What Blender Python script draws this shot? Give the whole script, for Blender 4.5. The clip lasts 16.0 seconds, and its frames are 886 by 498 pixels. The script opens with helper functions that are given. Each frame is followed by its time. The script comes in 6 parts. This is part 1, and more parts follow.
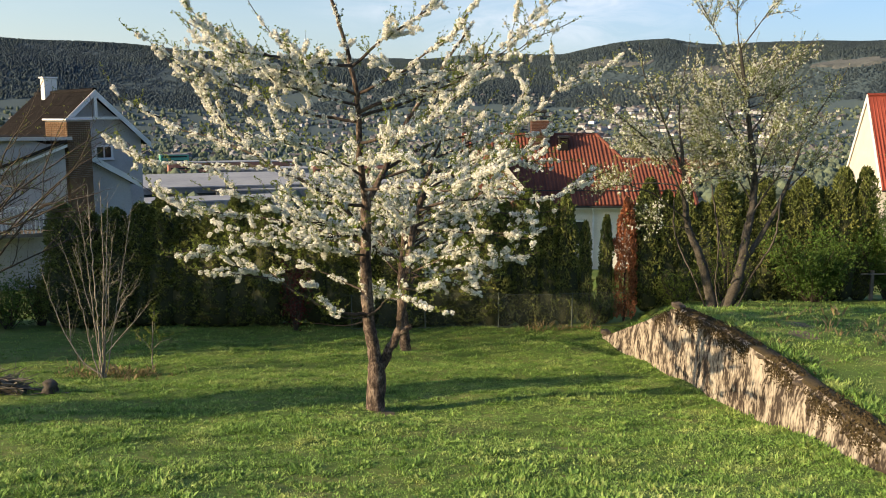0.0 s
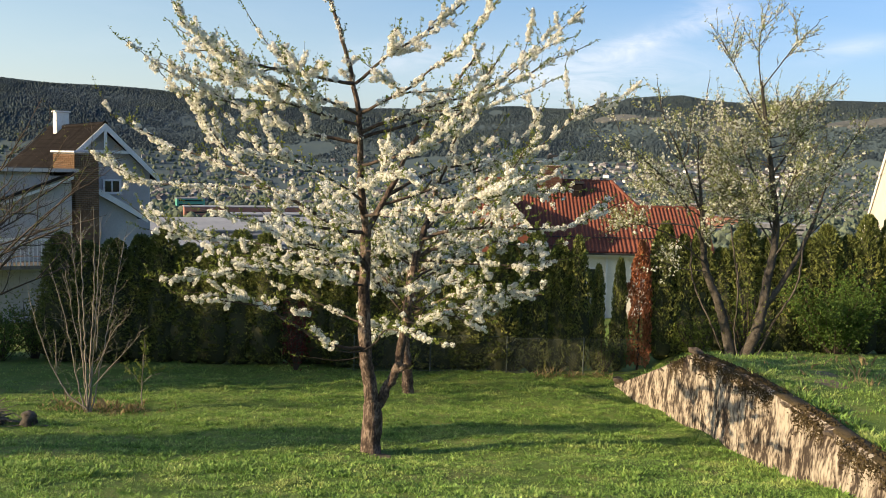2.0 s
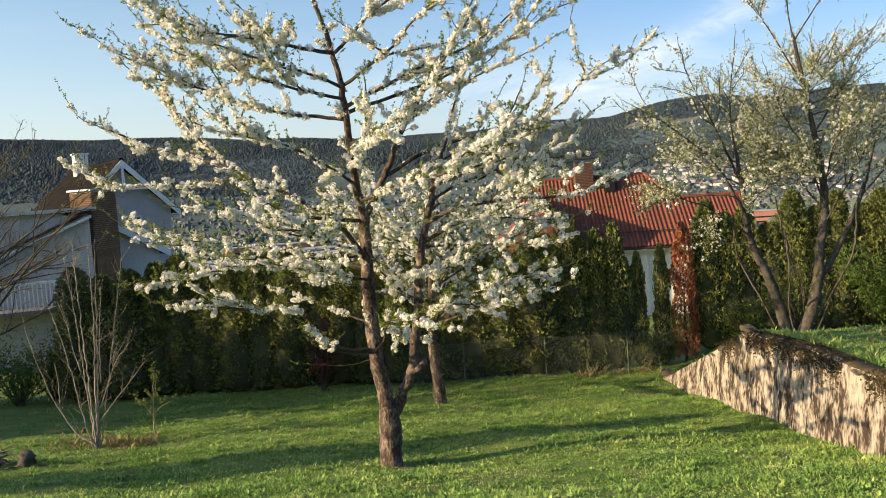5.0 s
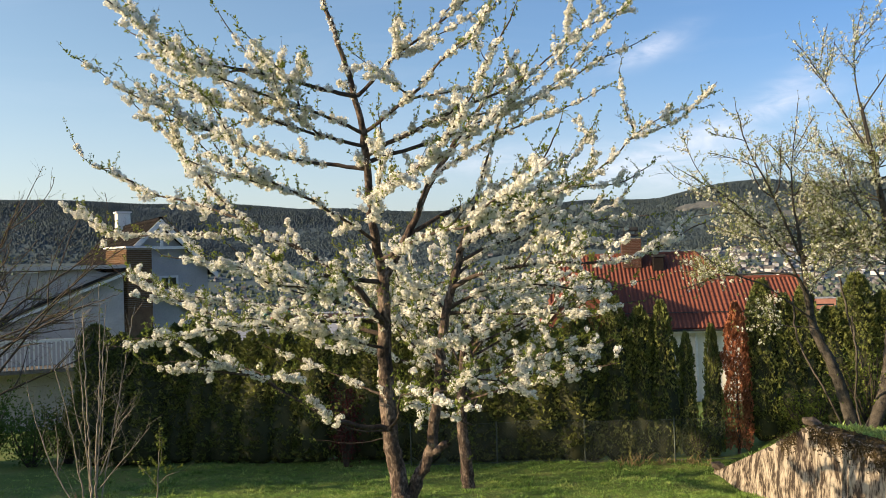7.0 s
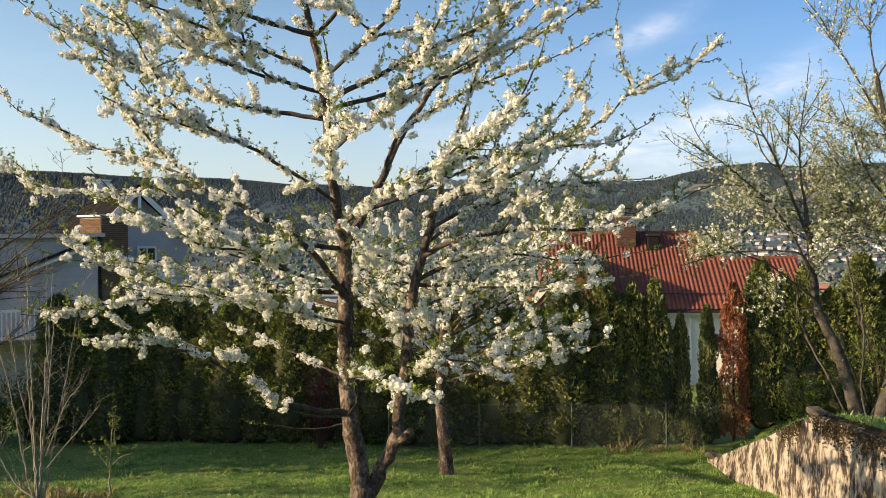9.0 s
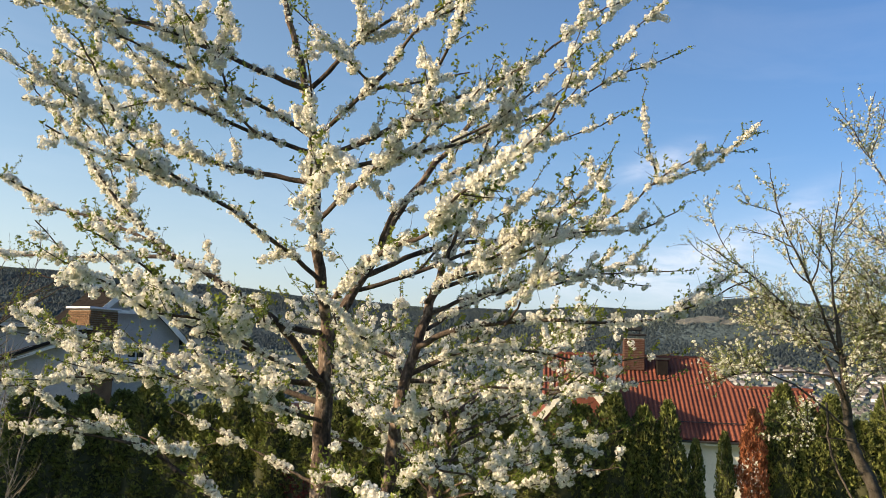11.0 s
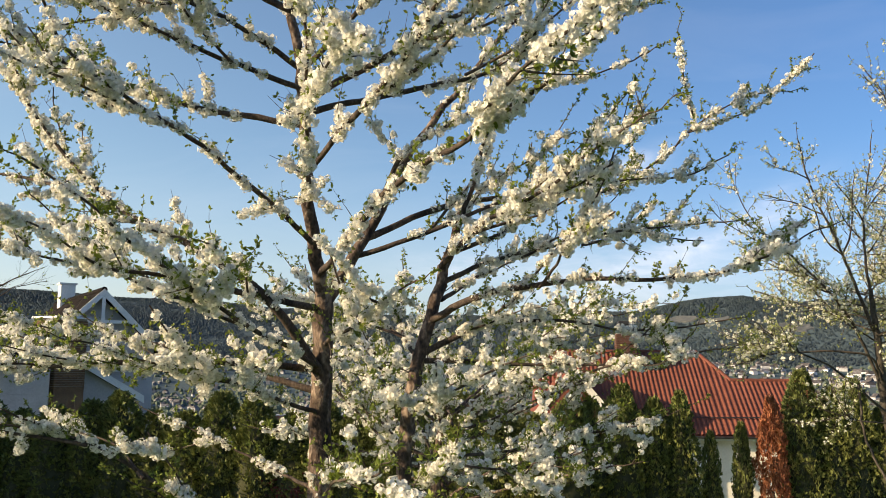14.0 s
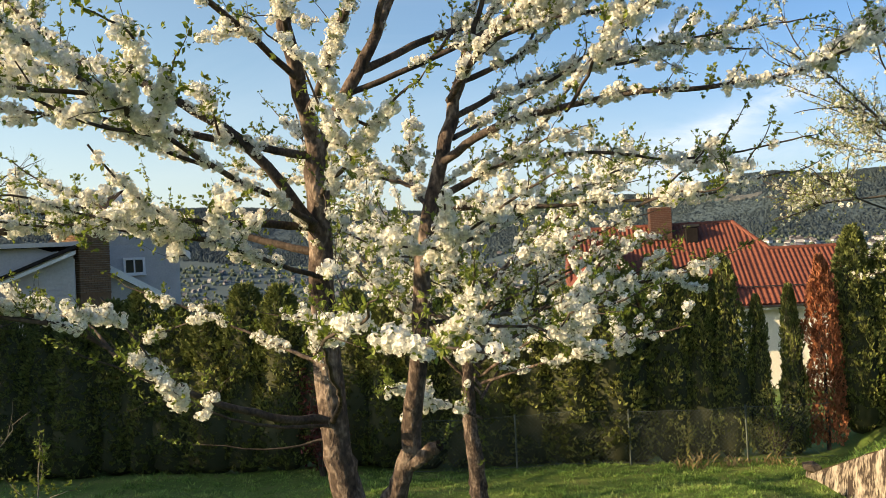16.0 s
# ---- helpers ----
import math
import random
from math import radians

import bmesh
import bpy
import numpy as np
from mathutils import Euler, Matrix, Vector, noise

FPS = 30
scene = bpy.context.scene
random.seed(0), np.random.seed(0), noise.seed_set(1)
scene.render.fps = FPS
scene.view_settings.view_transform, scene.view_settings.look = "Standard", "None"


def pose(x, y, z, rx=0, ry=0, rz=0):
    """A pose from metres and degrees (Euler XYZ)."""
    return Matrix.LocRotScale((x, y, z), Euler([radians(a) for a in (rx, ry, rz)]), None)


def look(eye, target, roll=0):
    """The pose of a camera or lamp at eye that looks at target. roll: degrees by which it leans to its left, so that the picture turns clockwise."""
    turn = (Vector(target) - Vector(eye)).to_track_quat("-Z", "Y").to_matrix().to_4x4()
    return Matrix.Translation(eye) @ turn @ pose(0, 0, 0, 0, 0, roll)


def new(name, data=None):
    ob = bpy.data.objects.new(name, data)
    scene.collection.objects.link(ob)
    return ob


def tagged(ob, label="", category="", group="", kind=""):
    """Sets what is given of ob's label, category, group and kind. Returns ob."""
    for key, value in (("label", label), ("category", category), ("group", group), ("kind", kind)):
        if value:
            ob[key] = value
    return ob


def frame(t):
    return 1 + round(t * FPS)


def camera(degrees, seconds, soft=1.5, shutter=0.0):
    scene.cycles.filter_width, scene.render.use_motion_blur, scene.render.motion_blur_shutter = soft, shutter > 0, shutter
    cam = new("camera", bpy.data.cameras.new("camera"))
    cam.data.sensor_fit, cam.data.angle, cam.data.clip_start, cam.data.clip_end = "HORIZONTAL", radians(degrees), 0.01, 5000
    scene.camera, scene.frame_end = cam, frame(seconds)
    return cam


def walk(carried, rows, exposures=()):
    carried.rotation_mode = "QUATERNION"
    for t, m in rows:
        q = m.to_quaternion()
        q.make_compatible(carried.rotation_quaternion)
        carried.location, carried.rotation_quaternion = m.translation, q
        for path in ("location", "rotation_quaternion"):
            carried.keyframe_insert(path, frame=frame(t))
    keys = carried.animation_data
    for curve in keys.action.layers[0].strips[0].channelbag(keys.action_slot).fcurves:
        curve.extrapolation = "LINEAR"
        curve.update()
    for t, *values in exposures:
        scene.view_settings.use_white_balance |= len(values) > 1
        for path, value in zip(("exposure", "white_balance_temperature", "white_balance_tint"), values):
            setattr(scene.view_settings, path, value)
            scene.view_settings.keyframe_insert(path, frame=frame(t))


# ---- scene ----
cam = camera(53.3, 16.0, soft=0.6)
EXPOSURE = 0.73
PATH = [
    (0, (-0.116, 0.09, 5.531), (-0.109, 2.067, 5.227), -0.0),
    (0.5, (-0.125, 0.326, 5.396), (0.053, 2.286, 5.043), 0.3),
    (1, (-0.208, 0.617, 5.282), (0.003, 2.589, 5.03), -0.6),
    (1.5, (-0.165, 0.812, 5.229), (-0.064, 2.805, 5.098), 0.6),
    (2, (0.038, 0.969, 5.089), (0.015, 2.959, 4.897), 1.3),
    (2.5, (0.077, 1.203, 4.902), (0.131, 3.199, 4.783), -1.1),
    (3, (0.152, 1.496, 4.817), (0.247, 3.485, 4.625), -1.1),
    (3.2, (0.216, 1.596, 4.765), (0.301, 3.588, 4.602), -0.8),
    (5.3, (0.58, 2.627, 4.317), (0.455, 4.619, 4.186), -4.2),
    (5.5, (0.624, 2.74, 4.315), (0.554, 4.738, 4.284), -3.4),
    (6, (0.584, 3.138, 4.21), (0.591, 5.133, 4.347), -3.1),
    (6.5, (0.537, 3.415, 4.177), (0.356, 5.407, 4.17), -3.4),
    (7, (0.667, 3.814, 4.134), (0.456, 5.802, 4.167), -1.8),
    (7.5, (0.684, 4.137, 4.102), (0.531, 6.131, 4.14), -1.3),
    (8, (0.571, 4.526, 4.062), (0.503, 6.524, 4.03), -1.3),
    (8.5, (0.655, 4.868, 4.016), (0.568, 6.866, 4.008), -1.5),
    (9, (0.822, 5.198, 3.975), (0.622, 7.188, 3.959), -0.8),
    (9.5, (0.779, 5.573, 3.848), (0.526, 7.557, 3.901), -0.3),
    (9.7, (0.741, 5.709, 3.837), (0.474, 7.688, 3.944), 0.3),
    (11.8, (0.751, 6.93, 3.603), (0.561, 8.904, 3.863), 2.8),
    (12, (0.75, 7.008, 3.603), (0.54, 8.981, 3.851), 2.9),
    (12.5, (0.762, 7.281, 3.553), (0.543, 9.252, 3.814), 2.4),
    (13, (0.667, 7.51, 3.554), (0.456, 9.479, 3.833), 0.4),
    (13.5, (0.381, 7.713, 3.429), (0.226, 9.682, 3.739), -0.7),
    (14, (0.245, 8.038, 3.385), (0.086, 10.013, 3.655), 0.3),
    (14.5, (0.312, 8.368, 3.338), (0.125, 10.344, 3.583), -1.1),
    (15, (0.241, 8.629, 3.266), (0.074, 10.61, 3.478), -1.8),
    (15.5, (0.192, 8.937, 3.12), (0.062, 10.93, 3.226), -2.1),
    (16, (0.255, 9.227, 3.055), (0.024, 11.214, 3.087), -3.0),
]
walk(cam, [(t, look(eye, target, roll)) for t, eye, target, roll in PATH], exposures=[(0, EXPOSURE - 0.03, 7250, 12.0), (1, EXPOSURE + 0.12, 7250, 12.5), (2, EXPOSURE - 0.02, 7250, 12.5), (3, EXPOSURE + 0.05, 7250, 12.5), (5.5, EXPOSURE + 0.08, 7250, 12.5), (6.5, EXPOSURE - 0.06, 7250, 13.5), (8, EXPOSURE, 7250, 13.5), (14, EXPOSURE - 0.05, 7250, 13.5), (15, EXPOSURE, 7350, 13.5), (16, EXPOSURE + 0.14, 7700, 11.5)])

# ---- world, sun ----
SUN_TO = Vector((-0.93, -0.37, 0.0)).normalized()   # level direction towards the sun
SUN_UP = radians(19)
world = bpy.data.worlds.new("sky")
scene.world = world
world.use_nodes = True
wt = world.node_tree
wt.nodes.clear()


def wnode(kind, **kw):
    n = wt.nodes.new(kind)
    for k, v in kw.items():
        n.inputs[k].default_value = v
    return n


sky = wt.nodes.new("ShaderNodeTexSky")
sky.sky_type = "NISHITA"
sky.sun_disc = False
sky.sun_elevation = SUN_UP
sky.sun_rotation = math.atan2(SUN_TO.x, SUN_TO.y)
sky.air_density, sky.dust_density, sky.ozone_density = 1.0, 1.3, 4.5
# thin wisps of cirrus, stretched along the horizon
co = wnode("ShaderNodeTexCoord")
mp = wnode("ShaderNodeMapping")
mp.inputs["Rotation"].default_value = (0.35, 0.55, 0.9)
mp.inputs["Scale"].default_value = (1.1, 1.9, 5.5)
nz = wnode("ShaderNodeTexNoise", Scale=1.7, Detail=7.0, Roughness=0.6, Distortion=0.9)
rampc = wt.nodes.new("ShaderNodeValToRGB")
rampc.color_ramp.elements[0].position, rampc.color_ramp.elements[0].color = 0.50, (0, 0, 0, 1)
rampc.color_ramp.elements[1].position, rampc.color_ramp.elements[1].color = 0.92, (0.10, 0.10, 0.10, 1)
mixc = wt.nodes.new("ShaderNodeMix")
mixc.data_type = "RGBA"
mixc.inputs["B"].default_value = (5.4, 5.7, 6.5, 1)
# the pale band of moist air low over the horizon
sep = wt.nodes.new("ShaderNodeSeparateXYZ")
low = wnode("ShaderNodeMapRange")
low.interpolation_type = "SMOOTHSTEP"
for key, value in (("From Min", 0.0), ("From Max", 0.26), ("To Min", 0.30), ("To Max", 0.0)):
    low.inputs[key].default_value = value
mixh = wt.nodes.new("ShaderNodeMix")
mixh.data_type = "RGBA"
mixh.inputs["B"].default_value = (4.1, 4.3, 5.1, 1)
bg = wnode("ShaderNodeBackground", Strength=0.138)
wo = wnode("ShaderNodeOutputWorld")
wt.links.new(co.outputs["Generated"], mp.inputs["Vector"])
wt.links.new(mp.outputs["Vector"], nz.inputs["Vector"])
wt.links.new(nz.outputs["Fac"], rampc.inputs["Fac"])


def wmath(op, a, b=0.0, c=0.0):
    n = wt.nodes.new("ShaderNodeMath")
    n.operation = op
    for k, v in enumerate((a, b, c)):
        if isinstance(v, (int, float)):
            n.inputs[k].default_value = v
        else:
            wt.links.new(v, n.inputs[k])
    return n.outputs[0]


# single wisps of cirrus and the low bank: bearing, height, half length, half width (degrees), slope, strength
dirs = wt.nodes.new("ShaderNodeSeparateXYZ")
wt.links.new(co.outputs["Generated"], dirs.inputs["Vector"])
bearing = wmath("MULTIPLY", wmath("ARCTAN2", dirs.outputs["X"], dirs.outputs["Y"]), 57.29578)
height = wmath("MULTIPLY", wmath("ARCSINE", dirs.outputs["Z"]), 57.29578)
mp2 = wnode("ShaderNodeMapping")
mp2.inputs["Scale"].default_value = (5.0, 5.0, 16.0)
mp2.inputs["Rotation"].default_value = (0.0, 0.28, 0.0)
wt.links.new(co.outputs["Generated"], mp2.inputs["Vector"])
wisp_noise = wnode("ShaderNodeTexNoise", Scale=2.4, Detail=6.0, Roughness=0.62, Distortion=0.7)
wt.links.new(mp2.outputs["Vector"], wisp_noise.inputs["Vector"])
ragged = wmath("MULTIPLY_ADD", wisp_noise.outputs["Fac"], 3.2, -0.95)
cloud = rampc.outputs["Color"]
for w_az, w_el, w_l, w_w, w_tilt, w_s in ((7.5, 12.9, 2.3, 0.7, 0.33, 0.38), (15.0, 9.5, 3.0, 0.9, 0.5, 0.27), (7.5, 5.7, 7.0, 1.7, 0.05, 0.45), (10.3, 7.3, 2.9, 0.65, 0.27, 0.40), (23.6, 7.1, 2.4, 0.55, 0.17, 0.3), (-3.5, 6.6, 4.0, 0.9, 0.0, 0.28), (16.0, 9.0, 2.2, 0.6, 0.2, 0.25)):
    du = wmath("SUBTRACT", bearing, w_az)
    dv = wmath("SUBTRACT", wmath("SUBTRACT", height, w_el), wmath("MULTIPLY", du, w_tilt))
    far2 = wmath("ADD", wmath("POWER", wmath("ABSOLUTE", wmath("DIVIDE", du, w_l)), 2.0), wmath("POWER", wmath("ABSOLUTE", wmath("DIVIDE", dv, w_w)), 2.0))
    body = wmath("MULTIPLY", wmath("POWER", 2.71828, wmath("MULTIPLY", far2, -1.0)), w_s)
    shred = wmath("MULTIPLY", body, wmath("MAXIMUM", ragged, 0.15))
    cloud = wmath("ADD", cloud, shred)
wt.links.new(wmath("MINIMUM", cloud, 0.8), mixc.inputs["Factor"])
deep = wnode("ShaderNodeMapRange")
deep.interpolation_type = "SMOOTHSTEP"
for key, value in (("From Min", -35.0), ("From Max", 30.0), ("To Min", 0.0), ("To Max", 1.0)):
    deep.inputs[key].default_value = value
wt.links.new(bearing, deep.inputs["Value"])
tint = wt.nodes.new("ShaderNodeMix")
tint.data_type = "RGBA"
tint.inputs["A"].default_value, tint.inputs["B"].default_value = (1.18, 1.12, 1.0, 1), (0.56, 0.74, 0.90, 1)
wt.links.new(deep.outputs["Result"], tint.inputs["Factor"])
away = wt.nodes.new("ShaderNodeVectorMath")
away.operation = "MULTIPLY"
wt.links.new(sky.outputs["Color"], away.inputs[0])
wt.links.new(tint.outputs["Result"], away.inputs[1])
wt.links.new(away.outputs["Vector"], mixc.inputs["A"])
wt.links.new(co.outputs["Generated"], sep.inputs["Vector"])
wt.links.new(sep.outputs["Z"], low.inputs["Value"])
wt.links.new(low.outputs["Result"], mixh.inputs["Factor"])
wt.links.new(mixc.outputs["Result"], mixh.inputs["A"])
wt.links.new(mixh.outputs["Result"], bg.inputs["Color"])
wt.links.new(bg.outputs["Background"], wo.inputs["Surface"])

sun = new("sun", bpy.data.lights.new("sun", "SUN"))
sun.data.energy, sun.data.angle, sun.data.color = 4.8, radians(0.5), (1.0, 0.81, 0.54)
sun.matrix_world = look((0, 0, 30), Vector((0, 0, 30)) - Vector((SUN_TO.x * math.cos(SUN_UP), SUN_TO.y * math.cos(SUN_UP), math.sin(SUN_UP))))


# ---- materials ----
def material(name, colours, scale=6.0, fine=60.0, rough=0.8, bump=0.3, metal=0.0, random_by="", spread=0.0, translucent=0.0, spec=0.3, stretch=(1, 1, 1), depth=0.02):
    """colours: two or three base colours mixed by noise at two scales; random_by: 'object' or 'island' varies the value by spread."""
    m = bpy.data.materials.new(name)
    m.use_nodes = True
    t = m.node_tree
    b = t.nodes["Principled BSDF"]
    out = t.nodes["Material Output"]
    tc = t.nodes.new("ShaderNodeTexCoord")
    mapn = t.nodes.new("ShaderNodeMapping")
    mapn.inputs["Scale"].default_value = stretch
    t.links.new(tc.outputs["Object"], mapn.inputs["Vector"])
    a = t.nodes.new("ShaderNodeTexNoise")
    a.inputs["Scale"].default_value, a.inputs["Detail"].default_value = scale, 5.0
    f = t.nodes.new("ShaderNodeTexNoise")
    f.inputs["Scale"].default_value, f.inputs["Detail"].default_value = fine, 4.0
    for n in (a, f):
        t.links.new(mapn.outputs["Vector"], n.inputs["Vector"])
    add = t.nodes.new("ShaderNodeMath")
    add.operation = "MULTIPLY_ADD"
    add.inputs[1].default_value = 0.45
    t.links.new(f.outputs["Fac"], add.inputs[0])
    sc = t.nodes.new("ShaderNodeMath")
    sc.operation = "MULTIPLY"
    sc.inputs[1].default_value = 0.55
    t.links.new(a.outputs["Fac"], sc.inputs[0])
    t.links.new(sc.outputs[0], add.inputs[2])
    r = t.nodes.new("ShaderNodeValToRGB")
    e = r.color_ramp.elements
    e[0].position, e[1].position = 0.36, 0.64
    e[0].color, e[1].color = (*colours[0], 1), (*colours[-1], 1)
    if len(colours) == 3:
        x = e.new(0.5)
        x.color = (*colours[1], 1)
    t.links.new(add.outputs[0], r.inputs["Fac"])
    col = r.outputs["Color"]
    if random_by:
        if random_by == "object":
            src = t.nodes.new("ShaderNodeObjectInfo").outputs["Random"]
        else:
            src = t.nodes.new("ShaderNodeNewGeometry").outputs["Random Per Island"]
        mr = t.nodes.new("ShaderNodeMapRange")
        mr.inputs["To Min"].default_value, mr.inputs["To Max"].default_value = 1 - spread, 1 + spread
        t.links.new(src, mr.inputs["Value"])
        hs = t.nodes.new("ShaderNodeHueSaturation")
        t.links.new(mr.outputs["Result"], hs.inputs["Value"])
        t.links.new(col, hs.inputs["Color"])
        col = hs.outputs["Color"]
    t.links.new(col, b.inputs["Base Color"])
    b.inputs["Roughness"].default_value, b.inputs["Metallic"].default_value = rough, metal
    b.inputs["Specular IOR Level"].default_value = spec
    if bump:
        bn = t.nodes.new("ShaderNodeBump")
        bn.inputs["Strength"].default_value, bn.inputs["Distance"].default_value = bump, depth
        t.links.new(add.outputs[0], bn.inputs["Height"])
        t.links.new(bn.outputs["Normal"], b.inputs["Normal"])
    if translucent:
        tr = t.nodes.new("ShaderNodeBsdfTranslucent")
        t.links.new(col, tr.inputs["Color"])
        mx = t.nodes.new("ShaderNodeMixShader")
        mx.inputs["Fac"].default_value = translucent
        t.links.new(b.outputs["BSDF"], mx.inputs[1])
        t.links.new(tr.outputs["BSDF"], mx.inputs[2])
        t.links.new(mx.outputs["Shader"], out.inputs["Surface"])
    return m


M_SOIL = material("lawn soil and thatch", [(0.060, 0.105, 0.018), (0.10, 0.165, 0.028), (0.175, 0.175, 0.058)], 0.9, 22, 0.95, 0.6)
M_GRASS = material("grass blades", [(0.096, 0.185, 0.042), (0.20, 0.335, 0.076), (0.385, 0.455, 0.15)], 1.2, 9, 0.6, 0, random_by="island", spread=0.45, translucent=0.3)
M_DRY = material("dry grass", [(0.22, 0.17, 0.08), (0.32, 0.26, 0.13)], 3, 30, 0.8, 0, random_by="island", spread=0.3, translucent=0.2)
M_BARK = material("plum bark", [(0.022, 0.016, 0.014), (0.088, 0.062, 0.049), (0.29, 0.225, 0.18)], 7, 30, 0.9, 1.0, stretch=(1, 1, 0.6), depth=0.05)
# darker copy of the plum bark, with the limbs' shadow side in its colour
M_LIMB_SHADED = material("shaded plum limb bark", [(0.022, 0.017, 0.015), (0.060, 0.045, 0.037), (0.12, 0.092, 0.074)], 9, 55, 0.9, 0.8, stretch=(1, 1, 0.6), depth=0.02)
M_TWIG = material("young twig bark", [(0.04, 0.03, 0.025), (0.095, 0.075, 0.058)], 14, 60, 0.75, 0.4)
M_PETAL = material("plum petals", [(0.80, 0.785, 0.71), (0.90, 0.89, 0.83)], 4, 30, 0.7, 0, random_by="island", spread=0.14, translucent=0.35, spec=0.15)
M_LEAF = material("young plum leaves", [(0.13, 0.18, 0.03), (0.25, 0.30, 0.06)], 5, 40, 0.5, 0, random_by="island", spread=0.35, translucent=0.4)
M_REDLEAF = material("dark red barberry leaves", [(0.07, 0.016, 0.016), (0.14, 0.03, 0.026)], 4, 30, 0.6, 0, random_by="island", spread=0.3, translucent=0.2)
M_PEARB = material("pear blossom buds", [(0.72, 0.73, 0.61), (0.86, 0.86, 0.77)], 4, 30, 0.7, 0, random_by="island", spread=0.2, translucent=0.35)
M_THUJA = material("thuja sprays", [(0.095, 0.118, 0.036), (0.155, 0.18, 0.052), (0.25, 0.245, 0.075)], 1.6, 18, 0.7, 0, random_by="island", spread=0.5, translucent=0.15)
M_THUJADEAD = material("dead thuja sprays", [(0.27, 0.095, 0.045), (0.46, 0.19, 0.10)], 2, 18, 0.8, 0, random_by="island", spread=0.4, translucent=0.12)
M_THUJACORE = material("dark thuja core", [(0.045, 0.052, 0.026), (0.075, 0.078, 0.04)], 4, 30, 0.95, 0.5)
M_BUSH = material("lilac bush leaves", [(0.06, 0.115, 0.022), (0.115, 0.20, 0.04)], 3, 20, 0.55, 0, random_by="island", spread=0.4, translucent=0.3)
M_PLASTER = material("weathered lime plaster", [(0.045, 0.033, 0.026), (0.20, 0.165, 0.132), (0.42, 0.37, 0.305)], 3.4, 15, 0.95, 1.0, stretch=(1, 1, 0.55), depth=0.06)
_e = M_PLASTER.node_tree.nodes["Color Ramp"].color_ramp.elements
_e[0].position, _e[1].position, _e[2].position = 0.445, 0.495, 0.585
M_STONE = material("wall stone", [(0.055, 0.042, 0.030), (0.17, 0.14, 0.11)], 4, 30, 0.95, 0.8, depth=0.04)
M_MOSS = material("dry moss", [(0.035, 0.028, 0.014), (0.09, 0.065, 0.03)], 5, 40, 1.0, 1.0)
M_TILE = material("red concrete roof tiles", [(0.138, 0.042, 0.027), (0.205, 0.066, 0.040)], 1.0, 12, 0.7, 0.3, random_by="object", spread=0.12)
M_TILE2 = material("bright red roof tiles", [(0.20, 0.040, 0.026), (0.28, 0.058, 0.036)], 1.0, 12, 0.65, 0.3, random_by="object", spread=0.10)
M_TILEDARK = material("brown roof tiles", [(0.013, 0.012, 0.012), (0.028, 0.024, 0.023)], 1.2, 12, 0.9, 0.3, random_by="object", spread=0.2, spec=0.05)
M_WHITE = material("white painted wood", [(0.66, 0.65, 0.62), (0.80, 0.79, 0.76)], 1.4, 14, 0.6, 0.15)
M_RENDERWALL = material("cream rendered wall", [(0.68, 0.64, 0.54), (0.80, 0.76, 0.66)], 0.8, 12, 0.9, 0.2)
M_CREAM = material("cream white boards", [(0.50, 0.475, 0.42), (0.60, 0.57, 0.51)], 1.2, 14, 0.8, 0.15)
M_LILAC = material("pale grey painted boards", [(0.40, 0.385, 0.375), (0.52, 0.50, 0.485)], 1.0, 14, 0.7, 0.15)
M_BRICKR = material("red chimney brick", [(0.065, 0.034, 0.025), (0.12, 0.06, 0.043)], 3, 30, 0.9, 0.4, random_by="object", spread=0.2)
# one dark brown tone for every face of the broad chimney
M_BRICKB = material("dark brown brick", [(0.10, 0.055, 0.032), (0.19, 0.115, 0.062)], 3, 30, 0.9, 0.4, random_by="object", spread=0.2)
M_PEARLEAF = material("opening pear leaves", [(0.23, 0.28, 0.085), (0.40, 0.44, 0.19)], 5, 40, 0.5, 0, random_by="island", spread=0.3, translucent=0.4)
M_EARTH = material("bare earth", [(0.10, 0.08, 0.05), (0.22, 0.18, 0.12)], 5, 40, 0.95, 0.8)
M_MORTAR = material("mortar", [(0.28, 0.26, 0.23), (0.40, 0.37, 0.33)], 6, 40, 0.95, 0.4)
M_SHEET = material("galvanised sheet", [(0.40, 0.41, 0.43), (0.58, 0.58, 0.60)], 2, 20, 0.45, 0.1, metal=0.7)
M_DARKSHEET = material("black sheet metal", [(0.02, 0.02, 0.022), (0.05, 0.05, 0.05)], 3, 20, 0.5, 0.1, metal=0.3)
M_WIRE = material("green coated wire", [(0.06, 0.08, 0.068), (0.13, 0.155, 0.138)], 6, 60, 0.5, 0, metal=0.2)
M_GREYWOOD = material("grey weathered wood", [(0.10, 0.088, 0.075), (0.22, 0.195, 0.165)], 4, 40, 0.85, 0.4, stretch=(1, 1, 0.2))
M_STEM = material("pale grey shrub bark", [(0.16, 0.14, 0.115), (0.36, 0.32, 0.265)], 9, 60, 0.85, 0.4)
M_GREYBARK = material("grey pear bark", [(0.030, 0.026, 0.023), (0.12, 0.105, 0.088)], 8, 50, 0.9, 0.8, depth=0.03)
# distance haze is painted into the forest's base colours as a blue-grey cast
M_FOREST_HAZE = material("spruce and birch forest in haze blue", [(0.078, 0.114, 0.140), (0.097, 0.137, 0.156), (0.117, 0.155, 0.148)], 0.004, 0.03, 0.95, 0, random_by="island", spread=0.13, translucent=0.6)
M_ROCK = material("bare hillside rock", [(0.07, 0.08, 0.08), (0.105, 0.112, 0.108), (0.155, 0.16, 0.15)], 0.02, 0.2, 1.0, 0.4)
